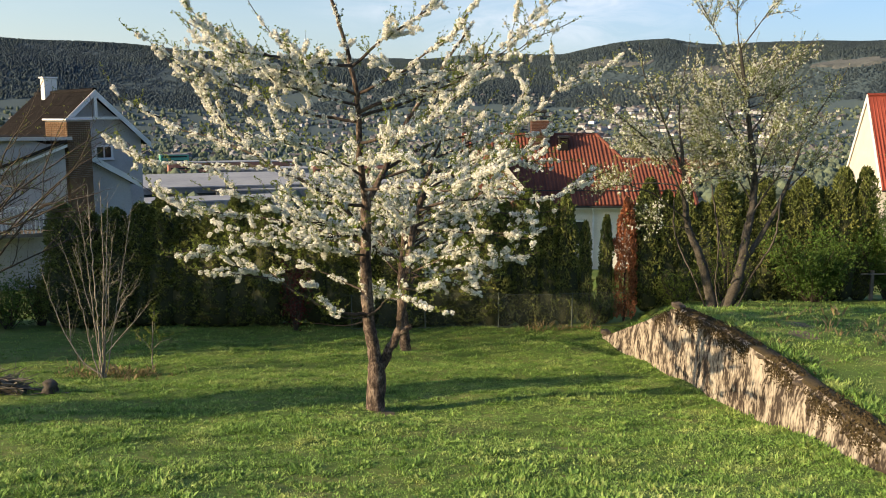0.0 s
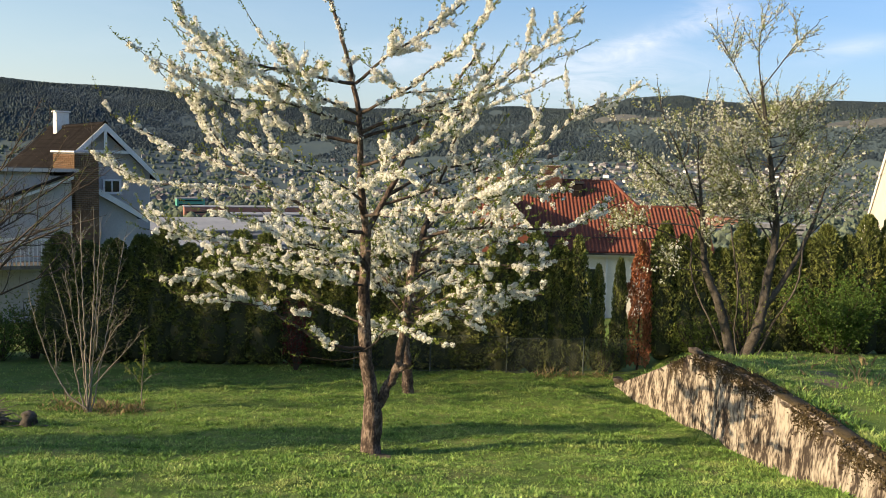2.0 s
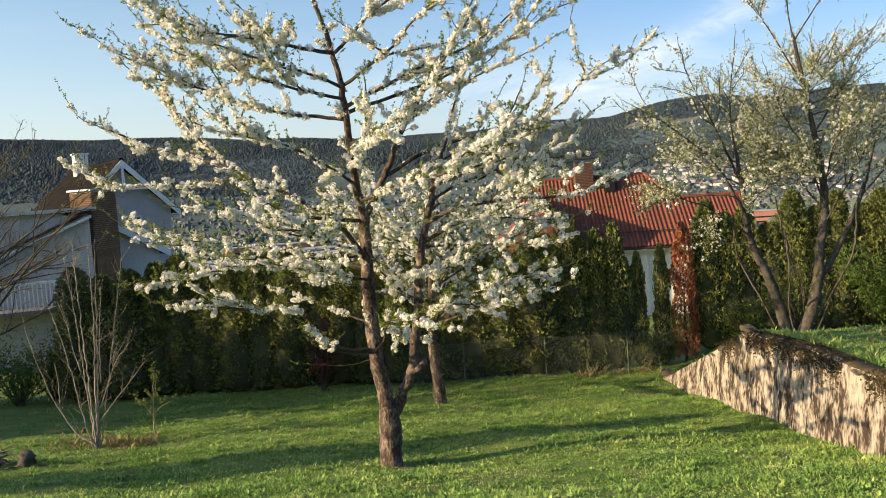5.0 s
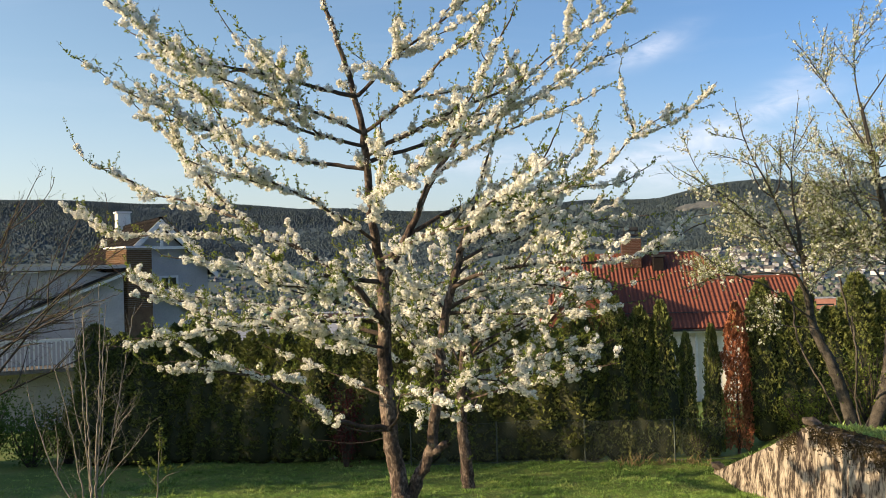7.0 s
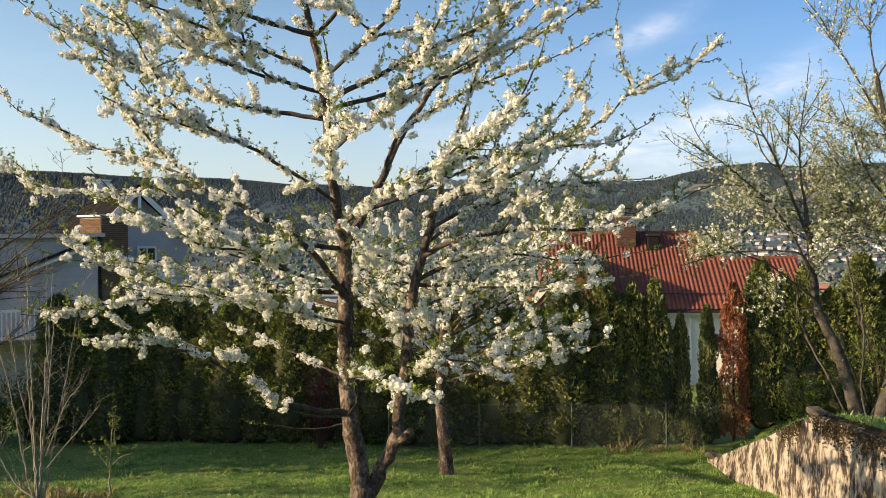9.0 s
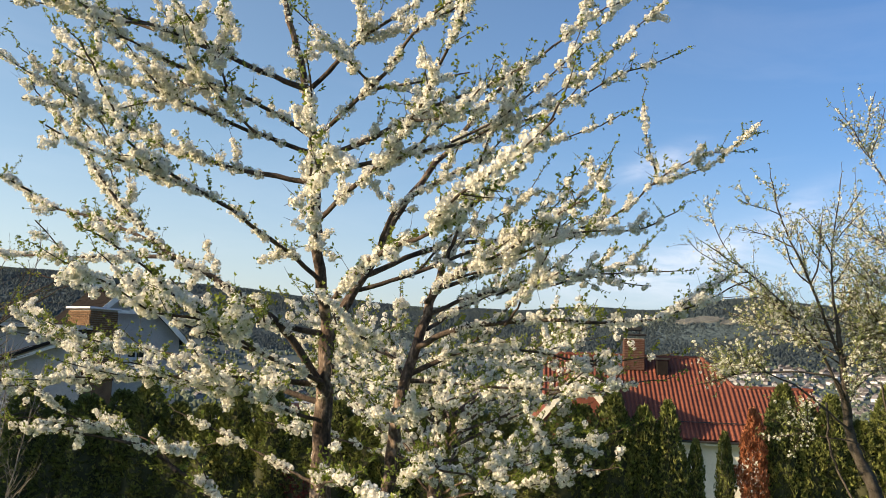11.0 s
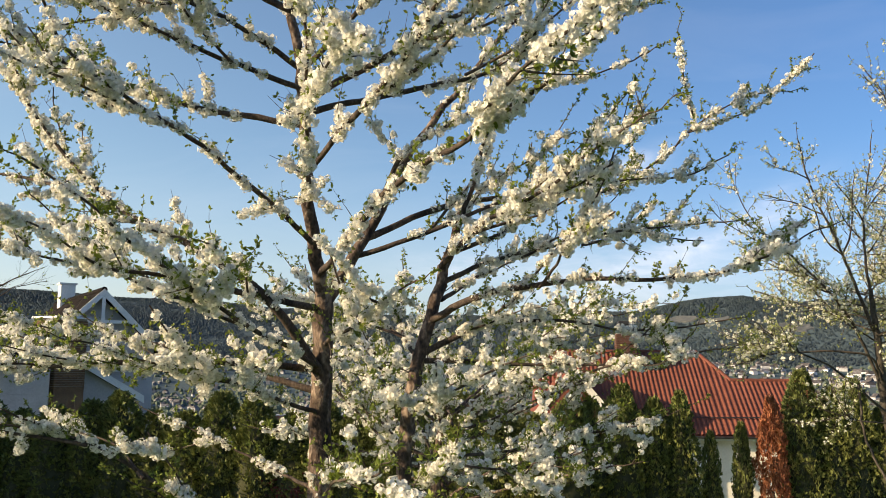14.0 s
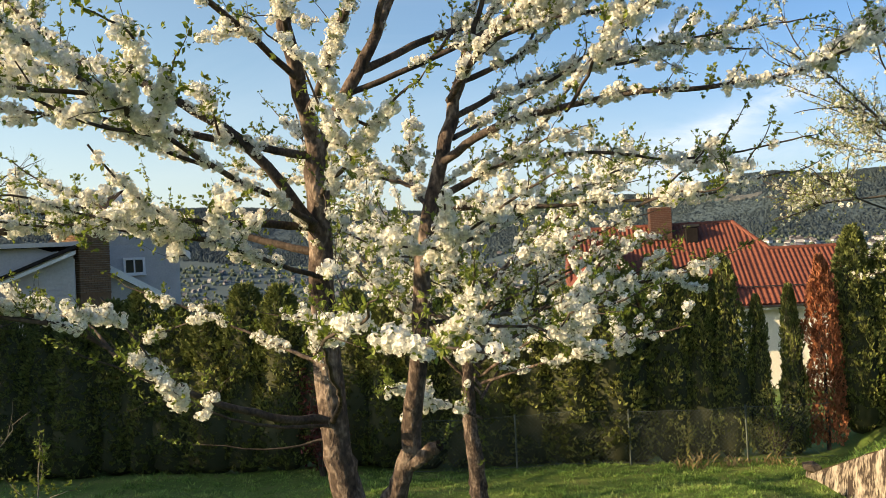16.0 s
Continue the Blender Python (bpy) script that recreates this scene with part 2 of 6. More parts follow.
# leaf greens greyed to put the valley's haze into the colour
M_VALLEY = material("hazed valley leaf trees", [(0.060, 0.085, 0.070), (0.085, 0.112, 0.078), (0.115, 0.135, 0.085)], 0.02, 0.2, 0.9, 0, random_by="island", spread=0.3)
# ground beyond the garden, its colours tinted with the same painted haze
M_HILL_HAZE = material("forest floor in haze blue", [(0.052, 0.082, 0.096), (0.065, 0.098, 0.107), (0.079, 0.111, 0.107)], 0.0016, 0.02, 1.0, 0)
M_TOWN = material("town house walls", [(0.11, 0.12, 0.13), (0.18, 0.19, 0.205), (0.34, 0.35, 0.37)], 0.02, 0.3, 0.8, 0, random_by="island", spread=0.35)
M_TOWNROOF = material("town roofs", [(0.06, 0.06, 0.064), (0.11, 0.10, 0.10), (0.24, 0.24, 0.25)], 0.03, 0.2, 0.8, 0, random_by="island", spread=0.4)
# white paint lowered and cooled, haze included in the base colour
M_TOWNWHITE = material("haze-dimmed white house walls", [(0.30, 0.31, 0.33), (0.60, 0.60, 0.61)], 0.02, 0.3, 0.8, 0, random_by="island", spread=0.35)
M_HALL = material("pale flat industrial roofs", [(0.24, 0.25, 0.265), (0.36, 0.365, 0.375)], 0.03, 0.3, 0.7, 0)
M_BRICKHALL = material("red brick facade", [(0.30, 0.13, 0.10), (0.40, 0.20, 0.15)], 0.05, 0.5, 0.9, 0)
M_TEAL = material("green cladding", [(0.06, 0.28, 0.22), (0.09, 0.36, 0.28)], 0.05, 0.5, 0.6, 0)
M_GLASS = bpy.data.materials.new("window glass")
M_GLASS.use_nodes = True
_g = M_GLASS.node_tree.nodes["Principled BSDF"]
_g.inputs["Base Color"].default_value = (0.02, 0.025, 0.03, 1)
_g.inputs["Roughness"].default_value = 0.06
_g.inputs["Specular IOR Level"].default_value = 0.8

# ---- mesh tools ----
RNG = np.random.default_rng(7)


def raw_mesh(name, V, F, mats, mat_index=None, smooth=False):
    """A mesh from an n x 3 array and an m x k array of corners."""
    V, F = np.asarray(V, np.float32), np.asarray(F, np.int32)
    me = bpy.data.meshes.new(name)
    k = F.shape[1]
    me.vertices.add(len(V))
    me.vertices.foreach_set("co", V.ravel())
    me.loops.add(F.size)
    me.loops.foreach_set("vertex_index", F.ravel())
    me.polygons.add(len(F))
    me.polygons.foreach_set("loop_start", np.arange(0, F.size, k, dtype=np.int32))
    if mat_index is not None:
        me.polygons.foreach_set("material_index", np.asarray(mat_index, np.int32))
    me.polygons.foreach_set("use_smooth", np.full(len(F), smooth))
    for m in mats if isinstance(mats, (list, tuple)) else [mats]:
        me.materials.append(m)
    me.update(calc_edges=True)
    me.validate()
    return me


def part(name, bm, mat, parent=None, label=""):
    """Links a bmesh or a mesh as one object under a thing or a part."""
    if isinstance(bm, bmesh.types.BMesh):
        me = bpy.data.meshes.new(name)
        bm.to_mesh(me)
        bm.free()
    else:
        me = bm
    if mat and not me.materials:
        me.materials.append(mat)
    ob = new(name, me)
    if parent:
        ob.parent = parent
    return tagged(ob, label)


def thing(name, m, label, category, group="", kind=""):
    ob = new(name)
    ob.matrix_basis = m
    ob.empty_display_size = 0.2
    return tagged(ob, label, category, group, kind)


def box(bm, x0, x1, y0, y1, z0, z1, bevel=0.0):
    vs = [bm.verts.new((x, y, z)) for z in (z0, z1) for y in (y0, y1) for x in (x0, x1)]
    fs = [bm.faces.new([vs[i] for i in f]) for f in ((0, 2, 3, 1), (4, 5, 7, 6), (0, 1, 5, 4), (1, 3, 7, 5), (3, 2, 6, 7), (2, 0, 4, 6))]
    if bevel:
        es = list({e for f in fs for e in f.edges})
        bmesh.ops.bevel(bm, geom=es, offset=bevel, segments=1, affect="EDGES", clamp_overlap=True)
    return bm


def boxed(*a, **k):
    return box(bmesh.new(), *a, **k)


def prism(bm, pts, axis_vec):
    """A polygon (list of 3D points) pushed along axis_vec."""
    v = Vector(axis_vec)
    lo = [bm.verts.new(p) for p in pts]
    hi = [bm.verts.new(Vector(p) + v) for p in pts]
    n = len(pts)
    bm.faces.new(lo[::-1])
    bm.faces.new(hi)
    for i in range(n):
        bm.faces.new((lo[i], lo[(i + 1) % n], hi[(i + 1) % n], hi[i]))
    bmesh.ops.recalc_face_normals(bm, faces=bm.faces)
    return bm


def spline(pts, n):
    """n points on a smooth curve through pts."""
    P = np.array(pts, float)
    if len(P) == 2:
        return P[0] + (P[1] - P[0]) * np.linspace(0, 1, n)[:, None]
    Q = np.vstack([2 * P[0] - P[1], P, 2 * P[-1] - P[-2]])
    u = np.linspace(0, len(P) - 1 - 1e-6, n)
    i = u.astype(int)
    f = (u - i)[:, None]
    a, b, c, d = Q[i], Q[i + 1], Q[i + 2], Q[i + 3]
    return 0.5 * (2 * b + (c - a) * f + (2 * a - 5 * b + 4 * c - d) * f ** 2 + (3 * b - a - 3 * c + d) * f ** 3)


def tube(P, R, sides=7, rough=0.0):
    """Vertices and quads of a tapering tube along P with radii R."""
    P, R = np.asarray(P, float), np.asarray(R, float)
    T = np.gradient(P, axis=0)
    T /= np.linalg.norm(T, axis=1)[:, None] + 1e-9
    ref = np.array([0.31, 0.87, 0.38])
    A = np.cross(T, ref)
    A /= np.linalg.norm(A, axis=1)[:, None] + 1e-9
    B = np.cross(T, A)
    th = np.linspace(0, 2 * np.pi, sides, endpoint=False)
    rr = R[:, None] * (1 + rough * RNG.normal(size=(len(P), sides)))
    V = P[:, None, :] + rr[:, :, None] * (np.cos(th)[None, :, None] * A[:, None, :] + np.sin(th)[None, :, None] * B[:, None, :])
    n = len(P)
    i, j = np.meshgrid(np.arange(n - 1), np.arange(sides), indexing="ij")
    F = np.stack([i * sides + j, i * sides + (j + 1) % sides, (i + 1) * sides + (j + 1) % sides, (i + 1) * sides + j], -1).reshape(-1, 4)
    return V.reshape(-1, 3), F


def gather(pieces):
    Vs, Fs, n = [], [], 0
    for V, F in pieces:
        Vs.append(V)
        Fs.append(F + n)
        n += len(V)
    return np.vstack(Vs), np.vstack(Fs)


def scatter(proto, places, axes_up, sizes, spin=True):
    """Copies of one of several prototypes (V, F) laid at places, their z along axes_up."""
    out_v, out_f, n = [], [], 0
    pick = RNG.integers(0, len(proto), len(places))
    for k, (V, F) in enumerate(proto):
        sel = np.where(pick == k)[0]
        if not len(sel):
            continue
        Z = axes_up[sel] / (np.linalg.norm(axes_up[sel], axis=1)[:, None] + 1e-9)
        ref = np.where(np.abs(Z[:, 2:3]) > 0.9, np.array([[1.0, 0, 0]]), np.array([[0, 0, 1.0]]))
        X = np.cross(ref, Z)
        X /= np.linalg.norm(X, axis=1)[:, None]
        Y = np.cross(Z, X)
        a = RNG.uniform(0, 2 * np.pi, len(sel))[:, None] if spin else np.zeros((len(sel), 1))
        X2, Y2 = np.cos(a) * X + np.sin(a) * Y, -np.sin(a) * X + np.cos(a) * Y
        W = (V[None, :, 0:1] * X2[:, None] + V[None, :, 1:2] * Y2[:, None] + V[None, :, 2:3] * Z[:, None]) * sizes[sel][:, None, None] + places[sel][:, None]
        out_v.append(W.reshape(-1, 3))
        out_f.append((F[None] + (np.arange(len(sel)) * len(V))[:, None, None] + n).reshape(-1, F.shape[1]))
        n += len(sel) * len(V)
    return np.vstack(out_v), np.vstack(out_f)


def unit(v):
    return v / (np.linalg.norm(v) + 1e-9)

# ---- the ground: lower lawn, upper lawn, valley and hills in one sheet ----
LOW_Y = [-60, -20, 0, 1.6, 2.7, 3.8, 5.2, 7, 9.2, 15.9, 20, 25, 28.5, 34, 45, 60, 120, 250, 500, 900, 6000]
LOW_Z = [11, 6.5, 4.03, 3.27, 2.85, 2.62, 2.45, 2.1, 1.55, 0.06, -0.58, -1.2, -1.45, -1.9, -2.6, -4.5, -14, -32, -50, -57, -57]
UP_Y = [-60, -20, 0, 1.6, 2.7, 3.8, 5.2, 7, 9.5, 12, 15, 17, 20.3, 24, 28.5, 34]
UP_Z = [11, 6.5, 4.03, 3.27, 2.85, 2.62, 2.46, 2.25, 1.75, 1.5, 1.35, 1.25, 0.95, 0.15, -0.6, -1.5]
WALL_Y = [5, 7, 9, 11, 14, 18, 22, 26.4]
WALL_X = [4.25, 4.55, 4.9, 5.2, 5.45, 5.5, 5.35, 4.95]
TIP, END = 20.3, 26.4
RIDGE_A = [-180, -90, -60, -40, -26.7, -22, -17.2, -10, 0.6, 7.9, 11.4, 14.2, 17.6, 21.5, 26.7, 35, 60, 90, 180]
RIDGE_E = [2, 3, 4, 4.7, 4.65, 4.5, 4.1, 3.8, 3.75, 3.95, 4.5, 4.85, 4.5, 4.55, 4.6, 4.4, 4, 3, 2]


def smooth(t):
    t = np.clip(t, 0, 1)
    return t * t * (3 - 2 * t)


def wall_x(y):
    return np.interp(y, WALL_Y, WALL_X)


def wall_top(y):
    return np.where(y < TIP, np.interp(y, UP_Y, UP_Z) + 0.06, np.interp(y, [TIP, END], [1.0, -1.22]))


def ground_z(x, y):
    x, y = np.asarray(x, float), np.asarray(y, float)
    low = np.interp(y, LOW_Y, LOW_Z)
    up = np.interp(y, UP_Y, UP_Z)
    wx = wall_x(y)
    bank = wall_top(y) - 0.06 + np.maximum(x - wx - 0.2, 0) * 0.55
    upper = np.where(y > TIP, np.minimum(up, bank), up)
    upper = np.where(y > END, low + (up - low) * smooth((x - 5.2) / 3.0), upper)
    step = np.where(y < END, smooth((x - wx - 0.06) / 0.22), smooth((x - 5.0) / 2.0))
    fade = smooth((44 - y) / 8) * smooth((60 - x) / 30) * smooth((y + 15) / 15)
    z = low + (upper - low) * step * fade
    d, a = np.hypot(x, y), np.degrees(np.arctan2(x, y))
    top = 3400 * np.tan(np.radians(np.interp(a, RIDGE_A, RIDGE_E))) - 22
    z = z + (top + 57) * smooth((d - 1750) / 1650) ** 0.85 * np.where(y > -500, 1, 0)
    near = smooth((40 - d) / 10)
    z = z + near * (0.035 * np.sin(x * 1.3 + y * 0.7) + 0.03 * np.sin(y * 1.9 - x * 0.6) + 0.012 * np.sin(x * 5.1) * np.sin(y * 4.3))
    far = smooth((d - 1700) / 900)
    return z + far * (9 * np.sin(x / 210 + y / 170) + 6 * np.sin(x / 95 - y / 130))


def lines(lo, hi, fine_lo, fine_hi, step, grow):
    mid = list(np.arange(fine_lo, fine_hi + 1e-6, step))
    a, s = [], step
    v = fine_lo
    while v > lo:
        s *= grow
        v -= s
        a.append(v)
    b, s = [], step
    v = fine_hi
    while v < hi:
        s *= grow
        v += s
        b.append(v)
    return np.array(a[::-1] + mid + b)


gx = lines(-4300, 4300, -14, 17, 0.2, 1.1)
gy = lines(-1500, 4500, 4, 31, 0.28, 1.085)
GX, GY = np.meshgrid(gx, gy)
GV = np.stack([GX, GY, ground_z(GX, GY)], -1).reshape(-1, 3)
nx, ny = len(gx), len(gy)
ii, jj = np.meshgrid(np.arange(ny - 1), np.arange(nx - 1), indexing="ij")
GF = np.stack([ii * nx + jj, ii * nx + jj + 1, (ii + 1) * nx + jj + 1, (ii + 1) * nx + jj], -1).reshape(-1, 4)
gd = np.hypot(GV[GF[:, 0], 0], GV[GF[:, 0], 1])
ground = part("ground", raw_mesh("ground", GV, GF, [M_SOIL, M_HILL_HAZE], (gd > 75).astype(int), True), None)
tagged(ground, "sloping green lawn running down to a wide valley and hills", "ground", kind="structure")

# ---- retaining wall with its plaster, cap stones and moss ----
wall = thing("retaining_wall", pose(0, 0, 0), "low old retaining wall with flaking pale plaster and moss", "wall", kind="structure")
wy = np.concatenate([np.arange(5.2, TIP, 0.16), np.arange(TIP, END + 0.3, 0.12)])
rows_v = []
LEVELS = 9     # rings up the wall's face
for y in wy:
    x, zt, zb = float(wall_x(y)), float(wall_top(y)), float(np.interp(y, LOW_Y, LOW_Z)) - 0.25
    ring = []
    for k in range(LEVELS):
        z = zb + (zt - zb) * k / (LEVELS - 1)
        bump = 0.045 * noise.noise((y * 1.1, z * 1.6, 3.0)) + 0.022 * noise.noise((y * 4.2, z * 4.0, 9.0))
        ring.append((x - 0.12 + bump + 0.10 * k / (LEVELS - 1), y, z))
    ring.append((x + 0.04, y, zt + 0.035 + 0.02 * noise.noise((y * 2.3, 1, 0))))
    ring.append((x + 0.26, y, zt + 0.03 + 0.02 * noise.noise((y * 2.0, 5, 0))))
    ring.append((x + 0.40, y, zt - 0.10))
    ring.append((x + 0.42, y, zb))
    rows_v.append(ring)
WV = np.array(rows_v)
n, k = WV.shape[:2]
i2, j2 = np.meshgrid(np.arange(n - 1), np.arange(k - 1), indexing="ij")
WF = np.stack([i2 * k + j2, (i2 + 1) * k + j2, (i2 + 1) * k + j2 + 1, i2 * k + j2 + 1], -1).reshape(-1, 4)
crest = np.array([[int(b >= 9 or (b == 8 and noise.noise((wy[a] * 2.3, 3.0, 0.5)) > -0.1)) for b in range(k - 1)] for a in range(n - 1)])
part("plaster_face", raw_mesh("plaster_face", WV.reshape(-1, 3), WF, [M_PLASTER, M_MOSS], crest.ravel(), True), None, wall, "flaking pale lime plaster with dark stains")

# cap stones along the crest, each its own piece
stone_mesh = []
for s in range(5):
    bm = bmesh.new()
    bmesh.ops.create_icosphere(bm, subdivisions=1, radius=0.5)
    for v in bm.verts:
        v.co = Vector((v.co.x * 0.9, v.co.y * 1.2, v.co.z * 0.55)) * (1 + 0.22 * noise.noise(v.co * 2.1 + Vector((s * 7, 0, 0))))
    me = bpy.data.meshes.new("cap_stone")
    bm.to_mesh(me)
    bm.free()
    me.materials.append(M_STONE)
    stone_mesh.append(me)
rs = random.Random(4)
y = 5.6
while y < END - 0.1:
    L = rs.uniform(0.22, 0.46)
    ob = part("cap_stone", stone_mesh[rs.randrange(5)], None, wall)
    ob.matrix_basis = pose(float(wall_x(y)) + rs.uniform(0.0, 0.14), y, float(wall_top(y)) - 0.05 + rs.uniform(-0.02, 0.02), rs.uniform(-10, 10), rs.uniform(-10, 10), rs.uniform(-20, 20)) @ Matrix.Diagonal((rs.uniform(0.2, 0.34), L * 0.9, rs.uniform(0.13, 0.22), 1))
    y += L * rs.uniform(0.95, 1.5)
for (yy, sx, sz) in ((TIP - 0.05, 0.40, 0.34), (END + 0.12, 0.42, 0.40)):
    ob = part("cap_stone", stone_mesh[1], None, wall)
    ob.matrix_basis = pose(float(wall_x(yy)) + 0.05, yy, float(wall_top(yy)) + (0.08 if yy < 24 else 0.1), 5, 8, 25) @ Matrix.Diagonal((sx, 0.36, sz, 1))
# moss tufts hanging over the crest
MT = 17000
my = RNG.uniform(5.4, TIP + 1.5, MT)
mxx = wall_x(my) + RNG.normal(0.0, 0.12, MT)
dropz = np.abs(RNG.normal(0, 0.17, MT)) * (mxx < wall_x(my) + 0.04)
clump = np.array([noise.noise((a * 0.9, 2.0, 0)) for a in my]) > -0.15
mxx = np.where(dropz > 0.06, wall_x(my) - 0.045 - dropz * 0.06, mxx)
mz = wall_top(my) + 0.03 - dropz
leaf3 = (np.array([[-0.5, 0, 0], [0.5, 0, 0], [0.1, 0.35, 0.9]]), np.array([[0, 1, 2]]))
V, F = scatter([leaf3], np.stack([mxx, my, mz], 1)[clump], np.stack([RNG.normal(-0.4, 0.5, MT), RNG.normal(0, 0.6, MT), np.ones(MT)], 1)[clump], RNG.uniform(0.015, 0.042, MT)[clump])
tagged(part("moss", raw_mesh("moss", V, F, M_MOSS), None, wall, "brown dry moss along the crest"), kind="stuff")

# ---- grass ----
def blades(n, lo, hi, w):
    V, F = [], []
    for b in range(n):
        a, r = RNG.uniform(0, 6.28), RNG.uniform(0, 0.5)
        h, ben = RNG.uniform(lo, hi), RNG.uniform(0.25, 1.25)
        d, s = np.array([np.cos(a), np.sin(a), 0]), np.array([-np.sin(a), np.cos(a), 0])
        p = d * r * 1.3
        k = len(V)
        V += [p, p + d * ben * h * 0.35 + s * w + [0, 0, h * 0.55], p + d * ben * h + [0, 0, h * 0.9], p + d * ben * h * 0.35 - s * w + [0, 0, h * 0.55]]
        F += [[k, k + 1, k + 2, k + 3]]
    return np.array(V), np.array(F)


BARE = [(6.9, 16.6, 0.45), (7.6, 18.4, 0.4), (8.6, 14.9, 0.5), (7.3, 13.2, 0.35), (9.4, 21.4, 0.6), (6.6, 20.6, 0.4), (-1.1, 15.6, 0.35), (10.4, 18.3, 0.5)]   # worn spots in the turf


def lawn(count, y0, y1, x0, x1):
    """Denser towards the upper end of the garden, thin to the sides."""
    y = y0 + (y1 - y0) * RNG.beta(1.05, 1.5, count)
    half = 2.5 + 0.62 * y
    x = RNG.uniform(-1, 1, count) * half
    wide = RNG.random(count) < 0.12
    x = np.where(wide, RNG.uniform(x0, x1, count), x)
    ok = (x > x0) & (x < x1)
    return x[ok], y[ok]


def grass_patch(name, x, y, protos, size, mat, label):
    wx = wall_x(y)
    ok = ~((x > wx - 0.16) & (x < wx + 0.30) & (y < END + 0.2) & (y > 5))
    x, y = x[ok], y[ok]
    P = np.stack([x, y, ground_z(x, y) - 0.01], 1)
    U = np.stack([RNG.normal(0, 0.12, len(x)), RNG.normal(0, 0.12, len(x)), np.ones(len(x))], 1)
    bare = np.array([min(((a - p) / r) ** 2 + ((b - q) / (r * 1.5)) ** 2 for p, q, r in BARE) for a, b in zip(x, y)])
    keep = bare > RNG.uniform(0.0, 1.0, len(x)) ** 2
    x, y, P, U = x[keep], y[keep], P[keep], U[keep]
    s = size * RNG.uniform(0.6, 1.35, len(x)) * np.clip(1.0 + 1.5 * np.array([noise.noise((a * 3.1, b * 3.1, 0)) + 0.4 * noise.noise((a * 0.5, b * 0.5, 4)) for a, b in zip(x, y)]), 0.62, 1.9)
    V, F = scatter(protos, P, U, s)
    return tagged(part(name, raw_mesh(name, V, F, mat), None), label, "grass", kind="stuff")


TUFTS = [blades(5, 0.2, 0.7, 0.07) for _ in range(8)]
BROAD = [blades(6, 0.14, 0.46, 0.15) for _ in range(5)]
x, y = lawn(78000, 4.0, 28.6, -13.5, 5.4)
grass_patch("lawn_grass", x, y, TUFTS, 0.070, M_GRASS, "short green spring lawn grass in uneven tufts")
x, y = lawn(72000, 4.0, 24, -11, 5.4)
grass_patch("lawn_herbs", x, y, BROAD, 0.072, M_GRASS, "low broad-leaved herbs among the lawn grass")
x, y = lawn(52000, 6.0, 28.4, 4.6, 17.5)
grass_patch("upper_lawn_grass", x, y, TUFTS, 0.085, M_GRASS, "longer green grass on the raised lawn")
x, y = RNG.uniform(-9, 6.0, 22000), RNG.uniform(17.5, 28.5, 22000)
grass_patch("far_lawn_grass", x, y, TUFTS, 0.082, M_GRASS, "short lawn grass running down to the hedge")
x, y = RNG.uniform(-16, 18, 9000), RNG.uniform(-9, 28, 9000)
grass_patch("rough_grass", x, y, TUFTS, 0.10, M_GRASS, "looser grass over the rest of the garden")
ew = np.concatenate([RNG.uniform(8, 26, 2600)])
grass_patch("wall_edge_grass", wall_x(ew) + 0.34 + np.abs(RNG.normal(0, 0.18, len(ew))), ew, TUFTS, 0.13, M_GRASS, "tall grass fringe behind the wall crest")
x = np.concatenate([RNG.normal(-7.8, 0.7, 130), RNG.uniform(2.6, 5, 50), RNG.normal(8.3, 0.8, 60)])
y = np.concatenate([RNG.normal(20.6, 0.35, 130), RNG.normal(28.0, 0.2, 50), RNG.normal(17.5, 1.6, 60)])
grass_patch("dry_grass", x, y, TUFTS, 0.22, M_DRY, "pale dry grass stalks along the beds")

# worn earth showing through the turf
for i, (p, q, r) in enumerate(BARE):
    seg = 16
    V = [(0, 0, 0.02)] + [(math.cos(a) * r * f * 0.8 * (1 + 0.5 * noise.noise((math.cos(a) * 1.5, math.sin(a) * 1.5, i))), math.sin(a) * 1.5 * r * f, 0) for f in (0.4, 0.7, 1.0) for a in np.linspace(0, 2 * math.pi, seg, endpoint=False)]
    V = [(a, b, float(ground_z(p + a, q + b)) - float(ground_z(p, q)) + (0.006 if k < 1 + 2 * seg else -0.03)) for k, (a, b, c) in enumerate(V)]
    bm = bmesh.new()
    vs = [bm.verts.new(v) for v in V]
    for k in range(seg):
        n2 = (k + 1) % seg
        bm.faces.new((vs[0], vs[1 + k], vs[1 + n2]))
        for c in (0, 1):
            bm.faces.new((vs[1 + c * seg + k], vs[1 + (c + 1) * seg + k], vs[1 + (c + 1) * seg + n2], vs[1 + c * seg + n2]))
    ob = part("bare_earth", bm, M_EARTH)
    ob.matrix_basis = pose(p, q, float(ground_z(p, q)))
    tagged(ob, "patch of bare brown earth worn through the lawn", "earth", "worn earth patches")

